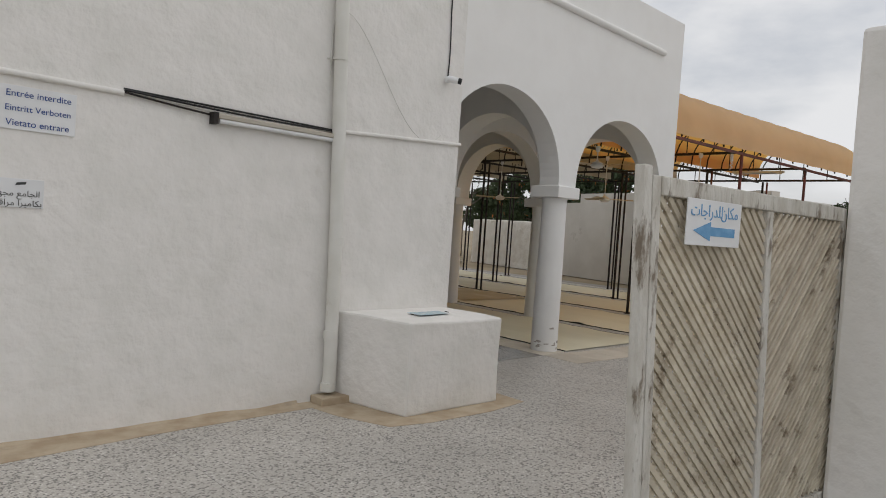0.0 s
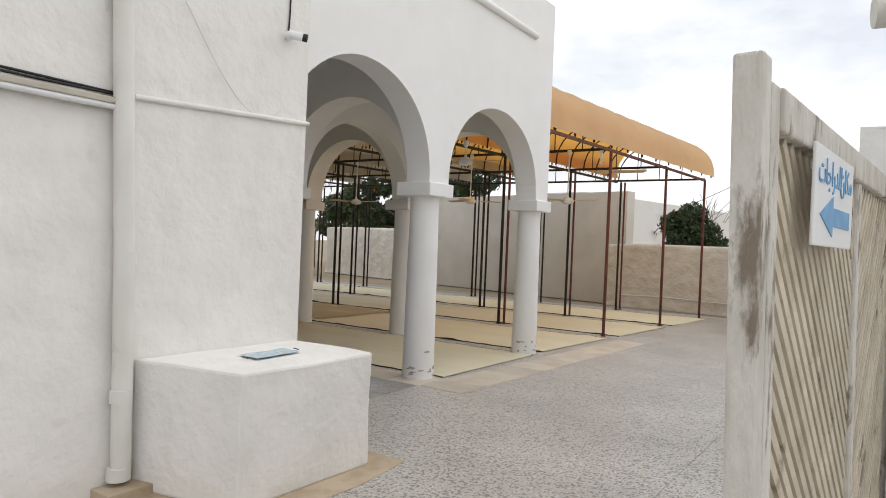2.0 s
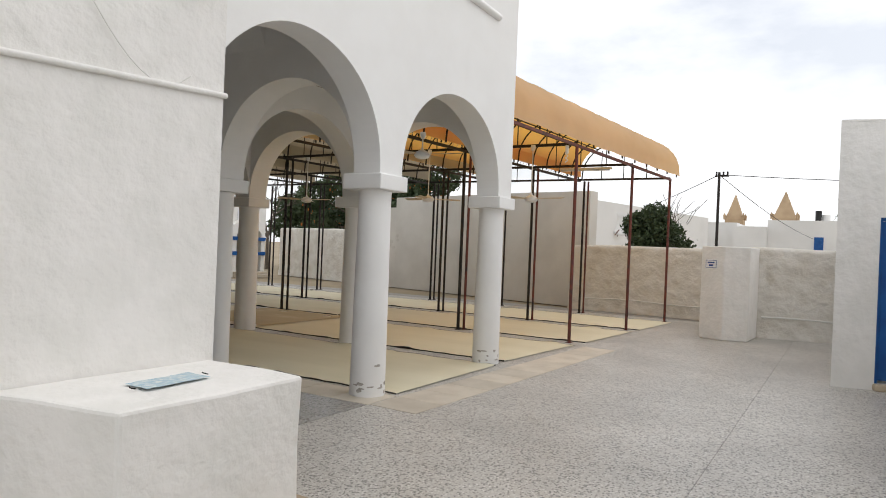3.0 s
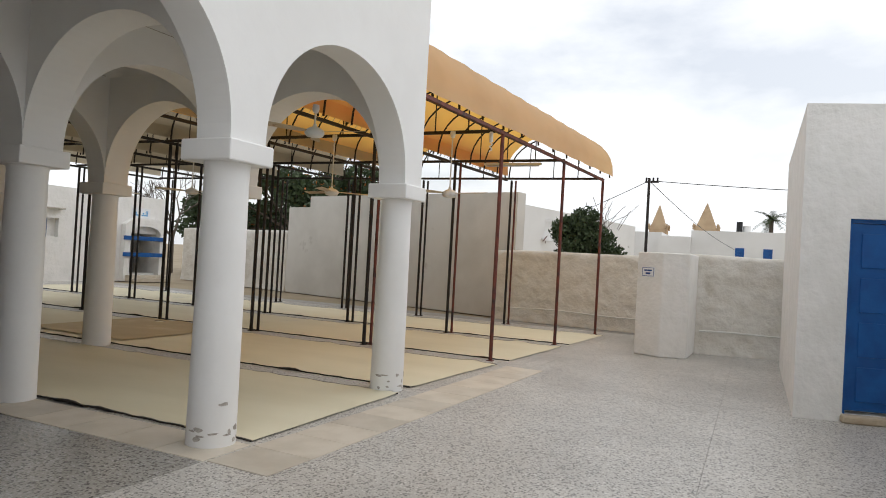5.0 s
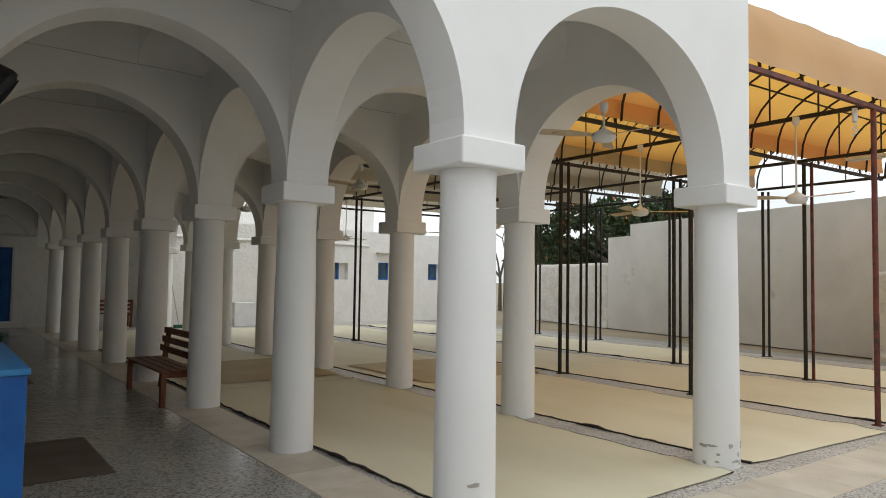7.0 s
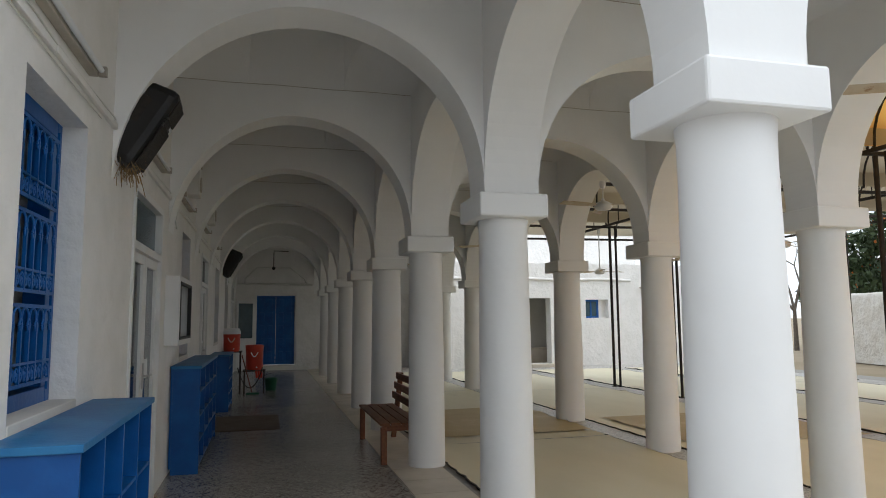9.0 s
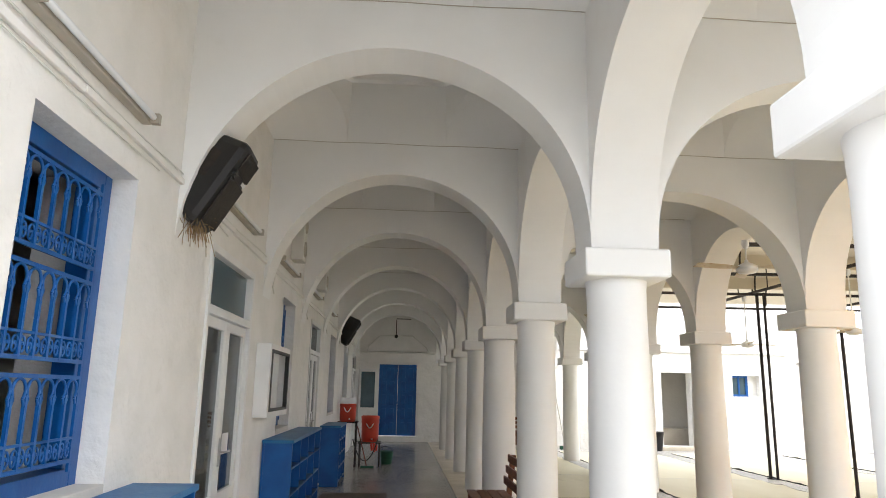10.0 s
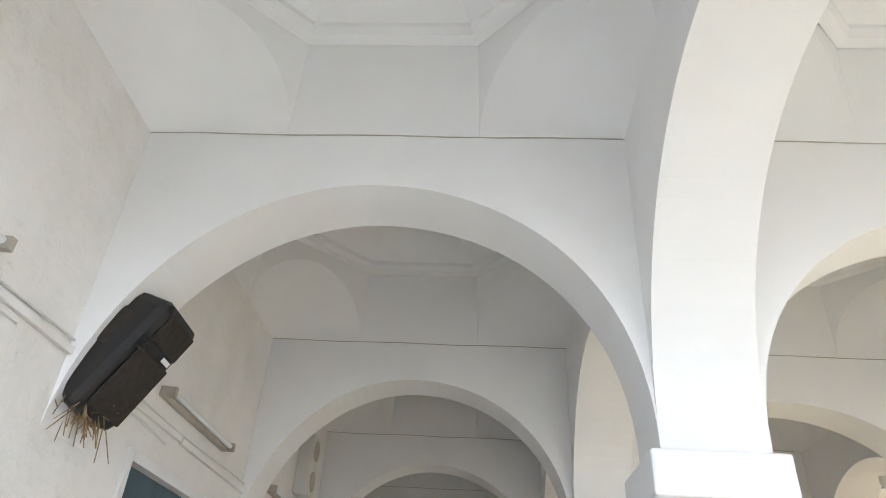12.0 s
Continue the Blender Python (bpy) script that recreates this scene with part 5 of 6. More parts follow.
b2.matrix_world = Matrix.Translation((0.45, 19.1, 0)) @ Matrix.Rotation(radians(-90), 4, "Z")


# ---- shoe cabinets ----
def shoe_cabinet(label, length, height, cols, rows, depth=0.39):
    c = thing("shoe_cabinet", label, "cabinet", "shoe cabinets")
    t = 0.02
    bm = bmesh.new()
    box(bm, 0, t, 0, length, 0.06, height - 0.03)
    part("back", bm, BLUE, c)
    for k in range(cols + 1):
        y = (length - t) * k / cols
        bm = bmesh.new()
        box(bm, t, depth, y, y + t, 0.0 if k in (0, cols) else 0.06, height - 0.03)
        part("divider", bm, BLUE, c, bevel=0.002)
    for r in range(rows):
        z = 0.06 + (height - 0.09) * r / rows
        for k in range(cols):
            y0, y1 = (length - t) * k / cols + t, (length - t) * (k + 1) / cols
            bm = bmesh.new()
            box(bm, t, depth - 0.004, y0, y1, z, z + 0.018)
            part("shelf", bm, BLUE, c)
    bm = bmesh.new()
    box(bm, -0.005, depth + 0.012, -0.012, length + 0.012, height - 0.03, height)
    part("top", bm, BLUE_LIGHT, c, "worn scratched blue top", 0.004)
    return c


shoe_cabinet("low blue-painted wooden shoe cabinet with open pigeonholes under the window", 1.50, 1.08, 4, 3, 0.30).location = (XW + 0.01, 0.50, 0)
shoe_cabinet("blue-painted wooden shoe cabinet with chipped edges beside a glass door", 2.3, 1.06, 4, 4, 0.28).location = (XW + 0.01, 5.14, 0)
shoe_cabinet("blue-painted wooden shoe cabinet farther along the wall", 1.25, 0.95, 3, 4, 0.32).location = (XW + 0.01, 9.87, 0)


# ---- windows of the hall ----
def iron_window(y0, y1, z0, z1, ironwork):
    w = thing("window_1", "blue-framed window with a scrolled iron grille in a white reveal", "window", "windows of the hall", "structure", (XW - 0.12, y0, z0))
    W, H = y1 - y0, z1 - z0
    for a, b, u, v in ((0, 0.07, 0, H), (W - 0.07, W, 0, H), (W - 0.14, W - 0.072, 0.082, H - 0.082), (0.07, W - 0.07, 0, 0.08), (0.07, W - 0.07, H - 0.08, H)):
        bm = bmesh.new()
        box(bm, -0.10, 0.0, a, b, u, v)
        part("frame_bar", bm, BLUE, w, bevel=0.004)
    # casements folded back into the room
    for o, y in ((1, 0.075),):
        leaf = part("casement", bmesh.new(), BLUE, w)
        for a, b, u, v in ((-0.50, -0.44, 0.085, H - 0.085), (-0.15, -0.10, 0.085, H - 0.085), (-0.44, -0.15, 0.085, 0.15), (-0.44, -0.15, H - 0.15, H - 0.085), (-0.44, -0.15, H / 2 - 0.02, H / 2 + 0.02)):
            bm = bmesh.new()
            box(bm, a, b, min(y, y + o * 0.035), max(y, y + o * 0.035), u, v)
            part("casement_bar", bm, BLUE, leaf, bevel=0.003)
        bm = bmesh.new()
        box(bm, -0.44, -0.15, y + o * 0.015, y + o * 0.015 + 0.005, 0.15, H - 0.15)
        pane = part("pane", bm, GLASS, leaf)
        pane.visible_shadow = False
    bm = bmesh.new()
    box(bm, -0.05, 0.125, 0.003, W - 0.003, -0.045, 0.008)
    part("window_sill", bm, PLASTER_OLD, w, "worn cement sill", 0.005)
    if ironwork:
        g = part("grille", bmesh.new(), BLUE, w, "scrolled blue iron grille")
        x, n, tiers = 0.03, 7, 3
        unit = (H - 0.18) / tiers
        pitch = (W - 0.24) / n
        r = pitch * 0.44
        for y in (0.086, W - 0.155):
            bm = bmesh.new()
            box(bm, x - 0.006, x + 0.006, y - 0.008, y + 0.008, 0.075, H - 0.075)
            part("upright", bm, BLUE, g)
        for k in range(tiers):
            zb, zt = 0.09 + unit * k + 0.03, 0.09 + unit * (k + 1) - 0.035
            for z in (zb, zt, zb + 2.1 * r):
                bm = bmesh.new()
                h = 0.008 if z != zb + 2.1 * r else 0.005
                box(bm, x - 0.006, x + 0.006, 0.09, W - 0.15, z - h, z + h)
                part("flat_bar", bm, BLUE, g)
            for i in range(n):
                y = 0.08 + pitch * (i + 0.5)
                bm = bmesh.new()
                zc = zt - 0.01 - r
                path_tube(bm, [(x, y + r * math.sin(q), zc + r * math.cos(q)) for q in [2.35 - 4.7 * t / 16 for t in range(17)]], 0.0065, 5)
                for o in (-1, 1):
                    path_tube(bm, [(x, y + o * r * 0.71, zc - r * 0.71), (x, y + o * pitch * 0.42, zc - r * 1.25)], 0.006, 5)
                part("arch", bm, BLUE, g)
                bm = bmesh.new()
                box(bm, x - 0.007, x + 0.007, y - pitch * 0.5 - 0.0075, y - pitch * 0.5 + 0.0075, zb, zc - r * 0.4)
                part("bar", bm, BLUE, g)
                for o in (-1, 1):
                    bm = bmesh.new()
                    path_tube(bm, [(x, y + o * (pitch * 0.25 + (r * 0.5) * (1 - t / 26) * math.cos(0.5 + t * 0.42)), zb + r * 0.95 + r * 0.85 * (1 - t / 26) * math.sin(0.5 + t * 0.42)) for t in range(22)], 0.005, 5)
                    part("scroll", bm, BLUE, g)
    return w


for k, (a, b) in enumerate(WINDOWS):
    iron_window(a, b, WZ0, WZ1, k < 2)


# ---- glazed aluminium doors ----
def glass_door(y0, y1, name):
    d = thing(name, "white aluminium double glass door with a dark frosted transom", "door", "glass doors of the hall", "structure", (XW - 0.06, y0, 0))
    W, H = y1 - y0, DZ1
    for a, b, u, v in ((0, 0.055, 0, H), (W - 0.055, W, 0, H), (0.055, W - 0.055, H - 0.055, H), (0.055, W - 0.055, 2.02, 2.08)):
        bm = bmesh.new()
        box(bm, -0.04, 0.075, a, b, u, v)
        part("frame_bar", bm, ALU, d, bevel=0.004)
    bm = bmesh.new()
    box(bm, 0.01, 0.016, 0.055, W - 0.055, 2.08, H - 0.055)
    part("transom_pane", bm, GLASS_FROST, d, "dark blue-grey transom pane")
    half = (W - 0.11) / 2
    for s in (0, 1):
        y = 0.057 + half * s
        leaf = part("leaf", bmesh.new(), ALU, d)
        for a, b, u, v in ((0.003, 0.085, 0.01, 2.015), (half - 0.085, half - 0.006, 0.01, 2.015), (0.085, half - 0.085, 1.94, 2.015), (0.085, half - 0.085, 0.70, 0.79), (0.085, half - 0.085, 0.01, 0.11)):
            bm = bmesh.new()
            box(bm, 0.0, 0.045, y + a, y + b, u, v)
            part("stile", bm, ALU, leaf, bevel=0.004)
        bm = bmesh.new()
        box(bm, 0.018, 0.024, y + 0.085, y + half - 0.085, 0.79, 1.94)
        gl = part("pane", bm, GLASS, leaf)
        gl.visible_shadow = False
        bm = bmesh.new()
        box(bm, 0.012, 0.030, y + 0.085, y + half - 0.085, 0.11, 0.70)
        part("panel", bm, ALU, leaf)
    bm = bmesh.new()
    yc = 0.057 + half
    box(bm, 0.046, 0.056, yc + 0.01, yc + 0.045, 0.98, 1.18)
    tube(bm, (0.05, yc + 0.028, 1.08), (0.095, yc + 0.028, 1.08), 0.008, 8)
    tube(bm, (0.095, yc + 0.028, 1.08), (0.095, yc + 0.14, 1.08), 0.009, 8)
    part("door_handle", bm, CHROME, d, "metal lever handle")
    bm = bmesh.new()
    box(bm, 0.031, 0.033, yc + 0.15, yc + 0.33, 1.05, 1.20)
    part("notice", bm, SIGN_WHITE, d, "white paper notice")
    return d


for k, (a, b) in enumerate(DOORS):
    glass_door(a, b, "door_%d" % (k + 2))
d = panel_door("door_7", "closed blue panelled double door at the end of the corridor", 1.16, 2.13, 2, 5, False)
d.matrix_world = Matrix.Translation((-1.94, YEND + 0.10, 0.17))
bm = bmesh.new()
for a, b, u, v in ((-1.978, -1.942, 0.163, 2.328), (-0.778, -0.742, 0.163, 2.328), (-1.942, -0.778, 2.303, 2.328)):
    box(bm, a, b, YEND + 0.05, YEND + 0.16, u, v)
structure("trim_door", bm, ALU, "pale frame round the blue double door", "frame")
# white door standing open beside it
od = thing("door_8", "white aluminium glass door standing open against the wall", "door", "", "structure", (-2.53, YEND - 0.16, 0.03))
od.rotation_euler[2] = radians(9)
od.scale[0] = 0.68
for a, b, u, v in ((0, 0.09, 0.02, 2.12), (0.71, 0.80, 0.02, 2.12), (0.09, 0.71, 2.03, 2.12), (0.09, 0.71, 0.85, 0.97), (0.09, 0.71, 0.02, 0.14)):
    bm = bmesh.new()
    box(bm, a, b, -0.02, 0.02, u, v)
    part("stile", bm, ALU, od)
bm = bmesh.new()
box(bm, 0.09, 0.71, -0.004, 0.004, 0.97, 2.03)
part("pane", bm, GLASS_FROST, od)
bm = bmesh.new()
box(bm, 0.09, 0.71, -0.012, 0.012, 0.14, 0.85)
part("panel", bm, ALU, od)
bm = bmesh.new()
path_tube(bm, [(XW + 0.05, YEND - 0.05, 2.66), (-1.2, YEND - 0.05, 2.66), (-0.25, YEND - 0.05, 2.65)], 0.035, 8)
path_tube(bm, [(-2.3, YEND - 0.05, 2.66), (-2.3, YEND - 0.05, 2.83), (-1.95, YEND - 0.05, 3.17), (-0.95, YEND - 0.05, 3.18), (-0.5, YEND - 0.05, 2.83), (-0.42, YEND - 0.05, 2.66)], 0.02, 6)
solid("wall_pipe", bm, PVC, "white pipes along the end wall above the blue door", "pipe")
cc = thing("security_camera", "small dark camera hanging from the corridor ceiling", "camera", "", "", (-1.45, YEND - 0.10, 3.2))
bm = bmesh.new()
path_tube(bm, [(0, 0, 0), (0, 0, 0.45), (0.0, 0.02, 0.5), (0.45, 0.085, 0.5)], 0.012, 6)
part("rod", bm, IRON, cc)
bm = bmesh.new()
lathe(bm, [(0.02, -0.10), (0.05, -0.07), (0.055, -0.02), (0.02, 0.0)], 12)
part("housing", bm, BLACK, cc)


# ---- loudspeakers ----
def loudspeaker():
    s = thing("loudspeaker", "black plastic loudspeaker tilted down on a wall bracket", "loudspeaker", "loudspeakers")
    W, H, D = 0.35, 0.54, 0.31
    bm = bmesh.new()
    vs = box(bm, -D, 0, -W / 2, W / 2, -H / 2, H / 2)
    for v in bm.verts:
        if v.co.x < -D * 0.5:
            v.co.y *= 0.62
            v.co.z *= 0.86
    body = part("cabinet", bm, BLACK, s, bevel=0.05)
    bm = bmesh.new()
    box(bm, 0.001, 0.012, -W / 2 + 0.035, W / 2 - 0.035, -H / 2 + 0.05, 0.06)
    part("woofer_grille", bm, GRILLE, s, "brownish woofer grille", 0.03)
    bm = bmesh.new()
    box(bm, 0.001, 0.012, -W / 2 + 0.05, W / 2 - 0.05, 0.10, H / 2 - 0.045)
    part("horn_grille", bm, GRILLE, s, "brownish horn grille", 0.03)
    for k in range(4):
        bm = bmesh.new()
        box(bm, 0.0, 0.014, -W / 2 + 0.02, -W / 2 + 0.07, 0.045 + 0.018 * k, 0.053 + 0.018 * k)
        part("port_fin", bm, BLACK, s)
    bm = bmesh.new()
    box(bm, 0.012, 0.015, 0.03, 0.10, 0.07, 0.09)
    part("badge", bm, SIGN_WHITE, s, "small pale badge")
    bm = bmesh.new()
    box(bm, -0.19, -0.09, -W * 0.43, -W * 0.38, -0.02, 0.15)
    part("carry_handle", bm, GRILLE, s, "recessed carrying handle", 0.01)
    bm = bmesh.new()
    tube(bm, (-0.15, 0, -H / 2 + 0.05), (-0.34, 0, -H / 2 - 0.02), 0.02, 8)
    part("bracket", bm, IRON, s, "iron bracket")
    return s


sp = loudspeaker()
sp.matrix_world = Matrix.Translation((-2.33, 2.45, 2.68)) @ Matrix.Rotation(radians(2), 4, "Z") @ Matrix.Rotation(radians(30), 4, "Y") @ Matrix.Scale(1.08, 4)
copy_thing(sp, Matrix.Translation((-2.30, 13.1, 2.69)) @ Matrix.Rotation(radians(2), 4, "Z") @ Matrix.Rotation(radians(30), 4, "Y") @ Matrix.Scale(1.08, 4))
nest = thing("bird_nest", "ragged straw nest in a hole under the loudspeaker", "nest", "", "", (XW + 0.05, 2.44, 2.50))
bm = bmesh.new()
rn = random.Random(17)
for i in range(120):
    a = Vector((rn.gauss(0, 0.03), rn.gauss(0, 0.07), rn.gauss(0.0, 0.02)))
    b = a + Vector((rn.gauss(0.01, 0.03), rn.gauss(0, 0.05), -abs(rn.gauss(0.04, 0.06))))
    b.x = max(b.x, -0.045)
    a.x = max(a.x, -0.045)
    tube(bm, a, b, 0.0025, 3, caps=False)
part("straw", bm, STRAW, nest)

# ---- wall clutter in the corridor ----
for k, (a, b, z) in enumerate(((0.55, 1.64, 2.77), (3.1, 4.15, 2.80), (5.25, 6.35, 2.80), (7.6, 8.7, 2.84), (9.9, 11.1, 2.84))):
    t = thing("batten_lamp", "grimy beige fluorescent batten lamp on the corridor wall", "lamp", "batten lamps")
    bm = bmesh.new()
    box(bm, XW + 0.001, XW + 0.05, a, b, z, z + 0.055)
    part("housing", bm, BEIGE_DUCT, t, bevel=0.006)
    bm = bmesh.new()
    tube(bm, (XW + 0.068, a + 0.04, z + 0.025), (XW + 0.068, b - 0.04, z + 0.025), 0.015, 8)
    part("tube", bm, SIGN_WHITE, t)
    for y in (a, b - 0.03):
        bm = bmesh.new()
        box(bm, XW + 0.05, XW + 0.09, y, y + 0.03, z, z + 0.05)
        part("socket", bm, BEIGE_DUCT, t)
bm = bmesh.new()
for k in range(16):
    box(bm, XW + 0.0005, XW + 0.022 + 0.003 * (k % 2), -0.19 + 1.225 * k, 1.03 + 1.225 * k, 2.655 + 0.004 * (k % 3), 2.69 + 0.004 * (k % 3))
structure("trim_strip", bm, PLASTER, "narrow white cover strip along the corridor wall", "strip", 0.004)
bm = bmesh.new()
path_tube(bm, [(XW + 0.012, -0.2 + 0.3 * i, 2.715 + 0.010 * math.sin(i * 0.9)) for i in range(64)], 0.005, 5)
path_tube(bm, [(XW + 0.010, -0.2 + 0.3 * i, 2.63 + 0.008 * math.sin(i * 0.7 + 1)) for i in range(8)], 0.004, 5)
path_tube(bm, [(XW + 0.02, 2.46, 2.74), (XW + 0.06, 2.5, 2.66), (XW + 0.05, 2.6, 2.6), (XW + 0.02, 3.0, 2.62), (XW + 0.015, 3.3, 2.60)], 0.006, 5)
for k in range(5):
    y = 5.05 + 2.45 * k
    path_tube(bm, [(XW + 0.015, y, 2.72), (XW + 0.025, y + 0.05, 2.6), (XW + 0.015, y + 0.02, 2.5), (XW + 0.02, y + 0.09, 2.44)], 0.006, 5)
solid("wall_cables", bm, PVC, "white cables strung loosely along the corridor wall", "cables", kind="stuff")
bm = bmesh.new()
for z in (CEIL + 0.004,):
    for k in range(BAYS):
        y = BAY * (k + 1) - T - 0.004
        if k < BAYS - 1:
            path_tube(bm, [(XW + 0.25 * i, y, z - 0.004 + 0.004 * math.sin(i * 1.7 + k)) for i in range(11)], 0.0035, 5)
            path_tube(bm, [(XA + T + 0.23 * i, y, z - 0.004 + 0.004 * math.sin(i * 1.3 + k)) for i in range(11)], 0.0035, 5)
solid("ceiling_wire", bm, BEIGE_DUCT, "thin grey wires along the foot of the ceilings", "wire", kind="stuff")
for y in (6.05, 8.45, 13.0):
    sp2 = thing("column_speaker", "old cream box with two round grilles high on the wall", "speaker", "cream wall boxes")
    bm = bmesh.new()
    box(bm, XW + 0.002, XW + 0.14, y, y + 0.26, 2.96, 3.52)
    part("cabinet", bm, PVC, sp2, bevel=0.01)
    for z in (3.1, 3.38):
        bm = bmesh.new()
        tube(bm, (XW + 0.14, y + 0.13, z), (XW + 0.15, y + 0.13, z), 0.09, 18)
        part("grille", bm, BEIGE_DUCT, sp2)
nb = thing("notice_board", "white framed glass notice board standing off the wall", "notice board")
NB0, NB1 = 4.62, 5.66
bm = bmesh.new()
box(bm, XW + 0.002, XW + 0.13, NB0, NB1, 1.28, 1.33)
box(bm, XW + 0.002, XW + 0.13, NB0, NB1, 1.88, 1.93)
box(bm, XW + 0.002, XW + 0.13, NB0, NB0 + 0.05, 1.33, 1.88)
box(bm, XW + 0.002, XW + 0.13, NB1 - 0.05, NB1, 1.33, 1.88)
box(bm, XW + 0.002, XW + 0.03, NB0 + 0.05, NB1 - 0.05, 1.33, 1.88)
part("case", bm, ALU, nb)
for a, b, u, v in ((NB0 + 0.05, NB1 - 0.05, 1.33, 1.355), (NB0 + 0.05, NB1 - 0.05, 1.855, 1.88), (NB0 + 0.05, NB0 + 0.10, 1.355, 1.855), (NB1 - 0.10, NB1 - 0.05, 1.355, 1.855)):
    bm = bmesh.new()
    box(bm, XW + 0.10, XW + 0.136, a, b, u, v)
    part("frame_bar", bm, BLACK, nb, "dark inner frame")
for k in range(3):
    bm = bmesh.new()
    box(bm, XW + 0.031, XW + 0.034, NB0 + 0.14 + 0.27 * k, NB0 + 0.36 + 0.27 * k, 1.43, 1.78)
    part("paper", bm, SIGN_WHITE, nb)

# ---- water coolers, stand, bucket ----
def cooler(at, r, h, lid):
    c = thing("water_cooler", "red insulated water cooler with a white lid" if lid else "red insulated water cooler with a pale handle", "cooler", "water coolers", "", at)
    bm = bmesh.new()
    lathe(bm, [(r * 0.93, 0), (r, 0.05), (r * 1.02, h * 0.8), (r * 1.05, h * 0.84), (r * 1.05, h)], 22)
    part("drum", bm, RED, c)
    bm = bmesh.new()
    lathe(bm, [(r * 1.08, h), (r * 1.08, h + 0.05), (r * 0.9, h + (0.12 if lid else 0.06))], 22)
    part("lid", bm, SIGN_WHITE if lid else RED, c)
    bm = bmesh.new()
    path_tube(bm, [(r * 1.0, -0.07 + 0.14 * t / 8, h * 0.8 - 0.09 * math.sin(math.pi * t / 8)) for t in range(9)], 0.010, 6)
    for v in bm.verts:
        x, y = v.co.x, v.co.y
        v.co.x, v.co.y = y, -x - 0.02
    part("grip", bm, SIGN_WHITE, c)
    bm = bmesh.new()
    tube(bm, (0.05, -r, 0.06), (0.05, -r - 0.07, 0.06), 0.015, 8)
    part("tap", bm, SIGN_WHITE, c)
    return c


st = thing("cooler_stand", "thin metal stand carrying the water coolers", "stand")
for x0, x1, top in ((-2.54, -2.13, 0.88), (-2.10, -1.64, 0.48)):
    for x in (x0 + 0.03, x1 - 0.03):
        for y in (12.78, 13.12):
            bm = bmesh.new()
            tube(bm, (x, y, 0), (x, y, top - 0.02), 0.014, 6)
            part("leg", bm, IRON, st)
    bm = bmesh.new()
    box(bm, x0, x1, 12.73, 13.17, top - 0.02, top)
    part("shelf", bm, IRON, st)
bm = bmesh.new()
tube(bm, (-2.08, 12.9, 0.46), (-1.94, 12.9, 0.46), 0.014, 6)
part("brace", bm, IRON, st)
cooler((-1.87, 12.9, 0.49), 0.175, 0.46, False)
cooler((-2.34, 12.9, 0.88), 0.165, 0.36, True)
bm = bmesh.new()
for q in range(3):
    path_tube(bm, [(-1.83 + 0.05 * q, 12.72, 0.475), (-1.82 + 0.05 * q, 12.71, 0.40), (-1.815 + 0.045 * q, 12.72, 0.33 - 0.03 * (q % 2))], 0.024, 6)
solid("cloth", bm, RED, "crumpled red cloth hanging below a water cooler", "cloth")
bm = bmesh.new()
lathe(bm, [(0.11, 0), (0.14, 0.26), (0.15, 0.265), (0.13, 0.265), (0.10, 0.02)], 18, (-1.52, 13.40, 0.0))
bucket = thing("bucket", "dark green plastic bucket on the corridor floor", "bucket")
part("pail", bm, GREEN, bucket)
bm = bmesh.new()
path_tube(bm, [(-1.55 + 0.14 * math.cos(a), 13.40, 0.26 + 0.10 * math.sin(a)) for a in [math.pi * t / 10 for t in range(11)]], 0.006, 5)
part("handle", bm, BLACK, bucket)
bm = bmesh.new()
path_tube(bm, [(-2.2 + 0.5 * t / 16, 12.67 + 0.02 * math.sin(t), 0.55 - 0.42 * math.sin(math.pi * t / 16) ** 0.8) for t in range(17)], 0.012, 6)
solid("hose", bm, BLACK, "dark hose looped below the coolers", "hose")
squ = thing("squeegee", "floor squeegee leaning on the cooler stand", "squeegee")
bm = bmesh.new()
tube(bm, (-1.9, 12.60, 0.03), (-2.12, 12.72, 0.80), 0.012, 6)
part("handle", bm, IRON_RED, squ)
bm = bmesh.new()
box(bm, -2.02, -1.76, 12.56, 12.60, 0.0, 0.045)
part("blade", bm, GREEN, squ)
for x0, x1, y0, y1 in ((-2.55, -1.43, 2.5, 3.9), (-2.40, -1.43, 7.75, 9.25)):
    bm = bmesh.new()
    box(bm, x0, x1, y0, y1, 0.004, 0.012)
    solid("door_mat", bm, DOORMAT, "thin brown door mat on the corridor floor", "mat", "door mats", bevel=0.002)

# ---- paving, tiles, footing strips ----
TW, TG = 2.6, 0.0035
def slab_mesh(w, d, mat):
    bm = bmesh.new()
    box(bm, 0, w, 0, d, -0.006, 0.0)
    return mesh_of("paving_slab", finish(bm), mat)


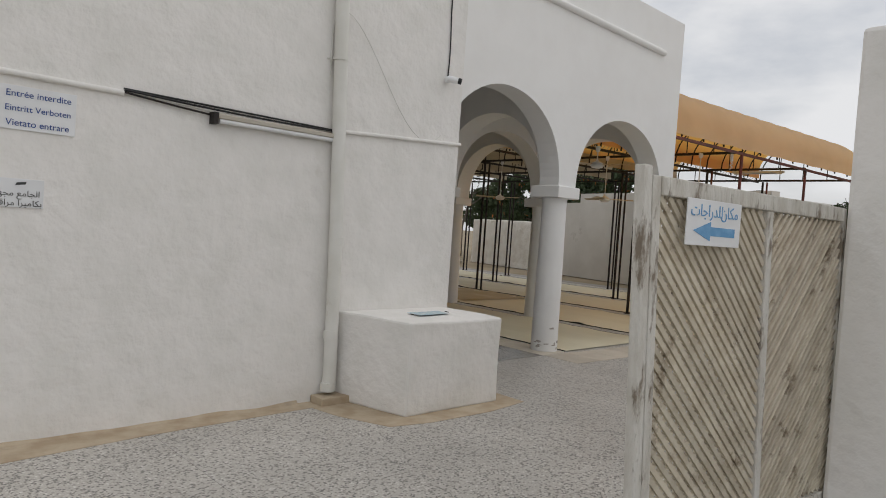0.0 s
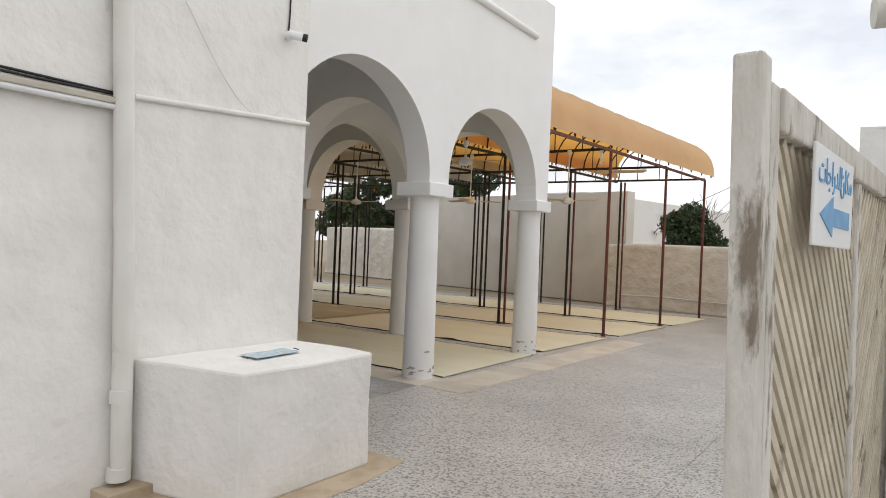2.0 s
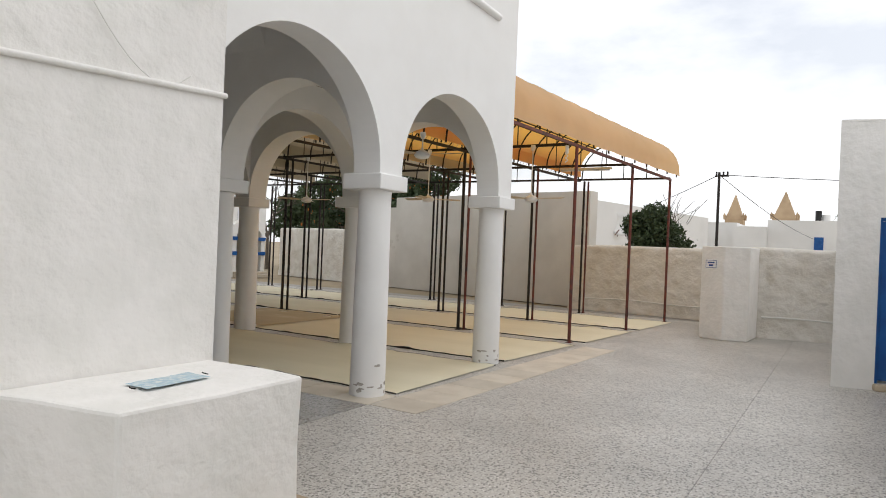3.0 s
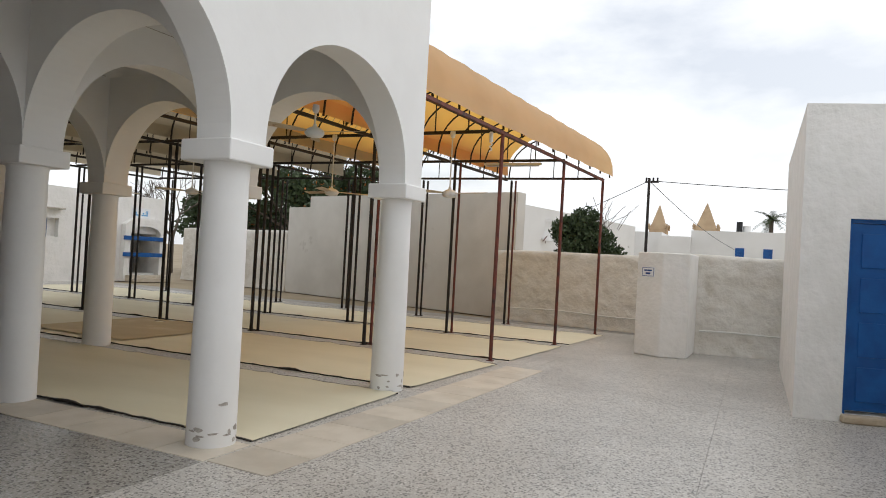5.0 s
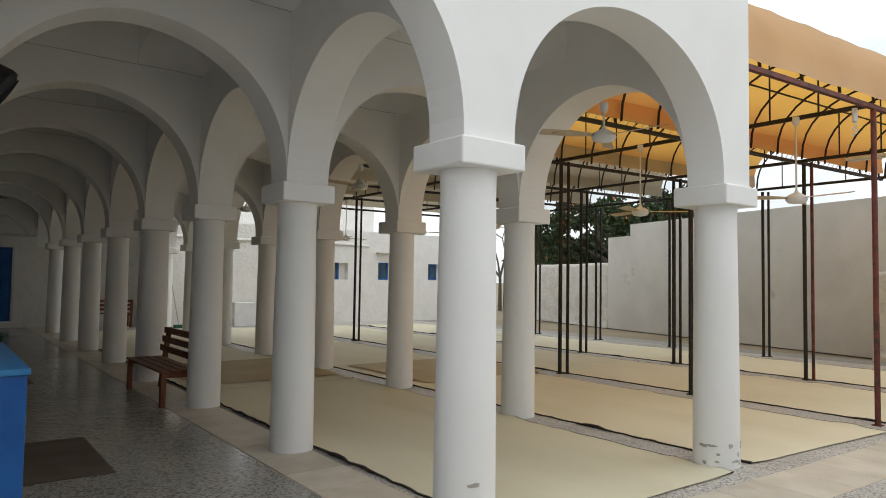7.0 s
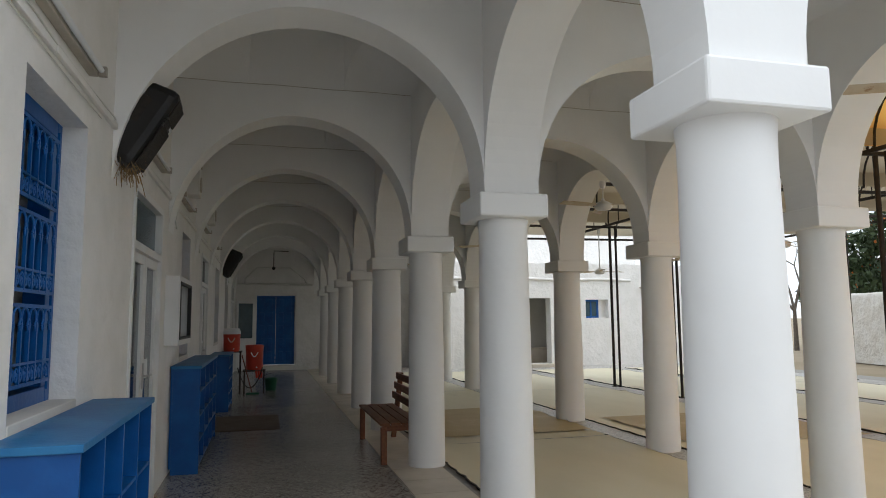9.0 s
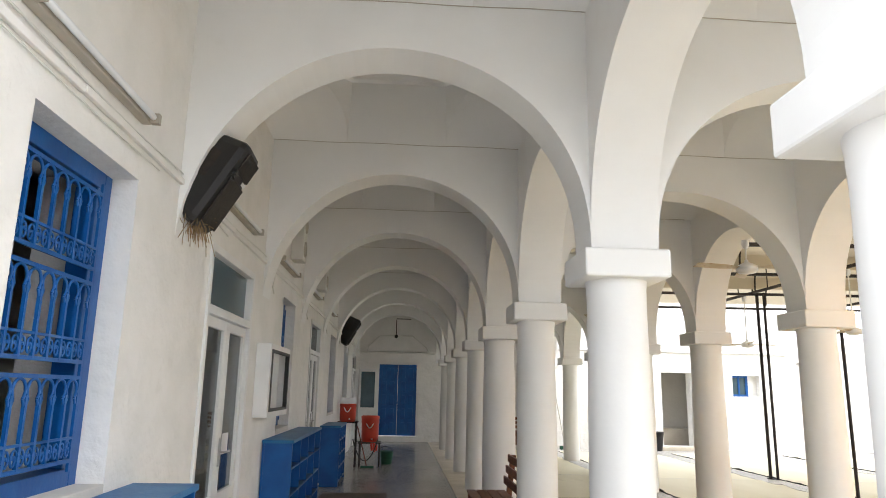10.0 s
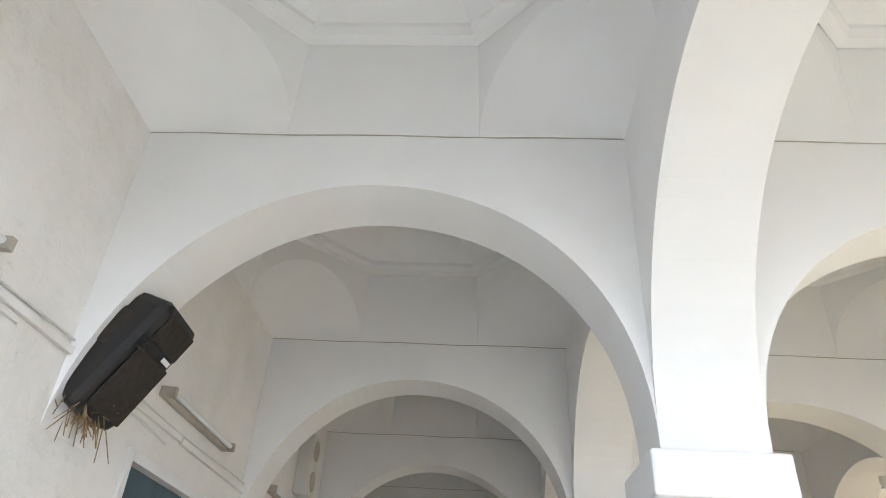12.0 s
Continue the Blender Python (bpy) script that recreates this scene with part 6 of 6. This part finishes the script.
SLAB = slab_mesh(TW - TG, TW - TG, COURT)
for i in range(-6, 6):
    for j in range(-6, 8):
        x, y = -0.74 + TW * i, -0.92 + TW * j
        if x + TW > 13.1 or (x < -0.5 and y > -0.95 + TW * 0.5):
            continue
        share("paving_slab", SLAB, court, Matrix.Translation((x, y, 0.0)))
SLAB2 = slab_mesh(2.25, TW - TG, TERRAZZO_SHADED)
corridor = structure("floor_corridor", (lambda b: (box(b, XW, -0.40, YF, YEND, -0.02, -0.007), b)[1])(bmesh.new()), JOINT, "polished pebble terrazzo corridor floor, its shade put into a darker tone", "floor")
for j in range(9):
    bm = bmesh.new()
    y0 = YF - 0.17 + TW * j
    box(bm, XW, -0.40, max(y0, YF - 0.02) + (0.55 if j == 0 else 0), min(y0 + TW - TG, YEND), -0.006, 0.002)
    part("terrazzo_slab", bm, TERRAZZO_SHADED, corridor)
strip = structure("floor_strip", (lambda b: (box(b, -0.395, 0.13, -0.3, YEND, -0.02, -0.004), b)[1])(bmesh.new()), JOINT, "border of beige stone tiles round the arcade", "floor")
bm = bmesh.new()
box(bm, 0, 0.515, 0, 0.50, -0.004, 0.005)
TILE_A = mesh_of("tile", finish(bm, 0.002, 1), TILE)
for k in range(44):
    share("tile", TILE_A, strip, Matrix.Translation((-0.39, -0.30 + 0.506 * k, 0)))
bm = bmesh.new()
box(bm, 0, 0.48, 0, 0.56, -0.004, 0.005)
TILE_B = mesh_of("tile", finish(bm, 0.002, 1), TILE)
for k in range(12):
    share("tile", TILE_B, strip, Matrix.Translation((-0.39, -0.88, 0.001)) @ Matrix.Rotation(radians(-2.2), 4, "Z") @ Matrix.Translation((0.486 * k, 0.0, 0)))
bm = bmesh.new()
prism(bm, [(-16, YF), (-16, YF - 0.45), (-9, YF - 0.42), (-7.1, YF - 0.36), (-6.0, YF - 0.24), (-4.55, YF - 0.18), (-4.5, YF - 0.5), (-4.30, -1.80), (-3.9, -1.88), (-3.2, -1.90), (-2.62, -1.82), (-2.60, YF)], 0.0, 0.004, "z")
structure("floor_apron", bm, DIRT, "sandy cement apron along the foot of the wall", "floor")
bm = bmesh.new()
pts = [(-16 + 0.12 * k) for k in range(97)]
for x in pts:
    if x > -4.7:
        break
    h, h2 = [0.022 + 0.018 * noise.noise(Vector((q * 2.7, 0, 4))) for q in (x, x + 0.12)]
    vs = [bm.verts.new(p) for p in ((x, YF - 0.001, h), (x + 0.12, YF - 0.001, h2), (x + 0.12, YF - 0.03, 0.005), (x, YF - 0.03, 0.005))]
    bm.faces.new(vs)
weld(bm)
structure("baseboard", bm, DIRT, "rough sandy fillet at the foot of the end wall", "skirting")
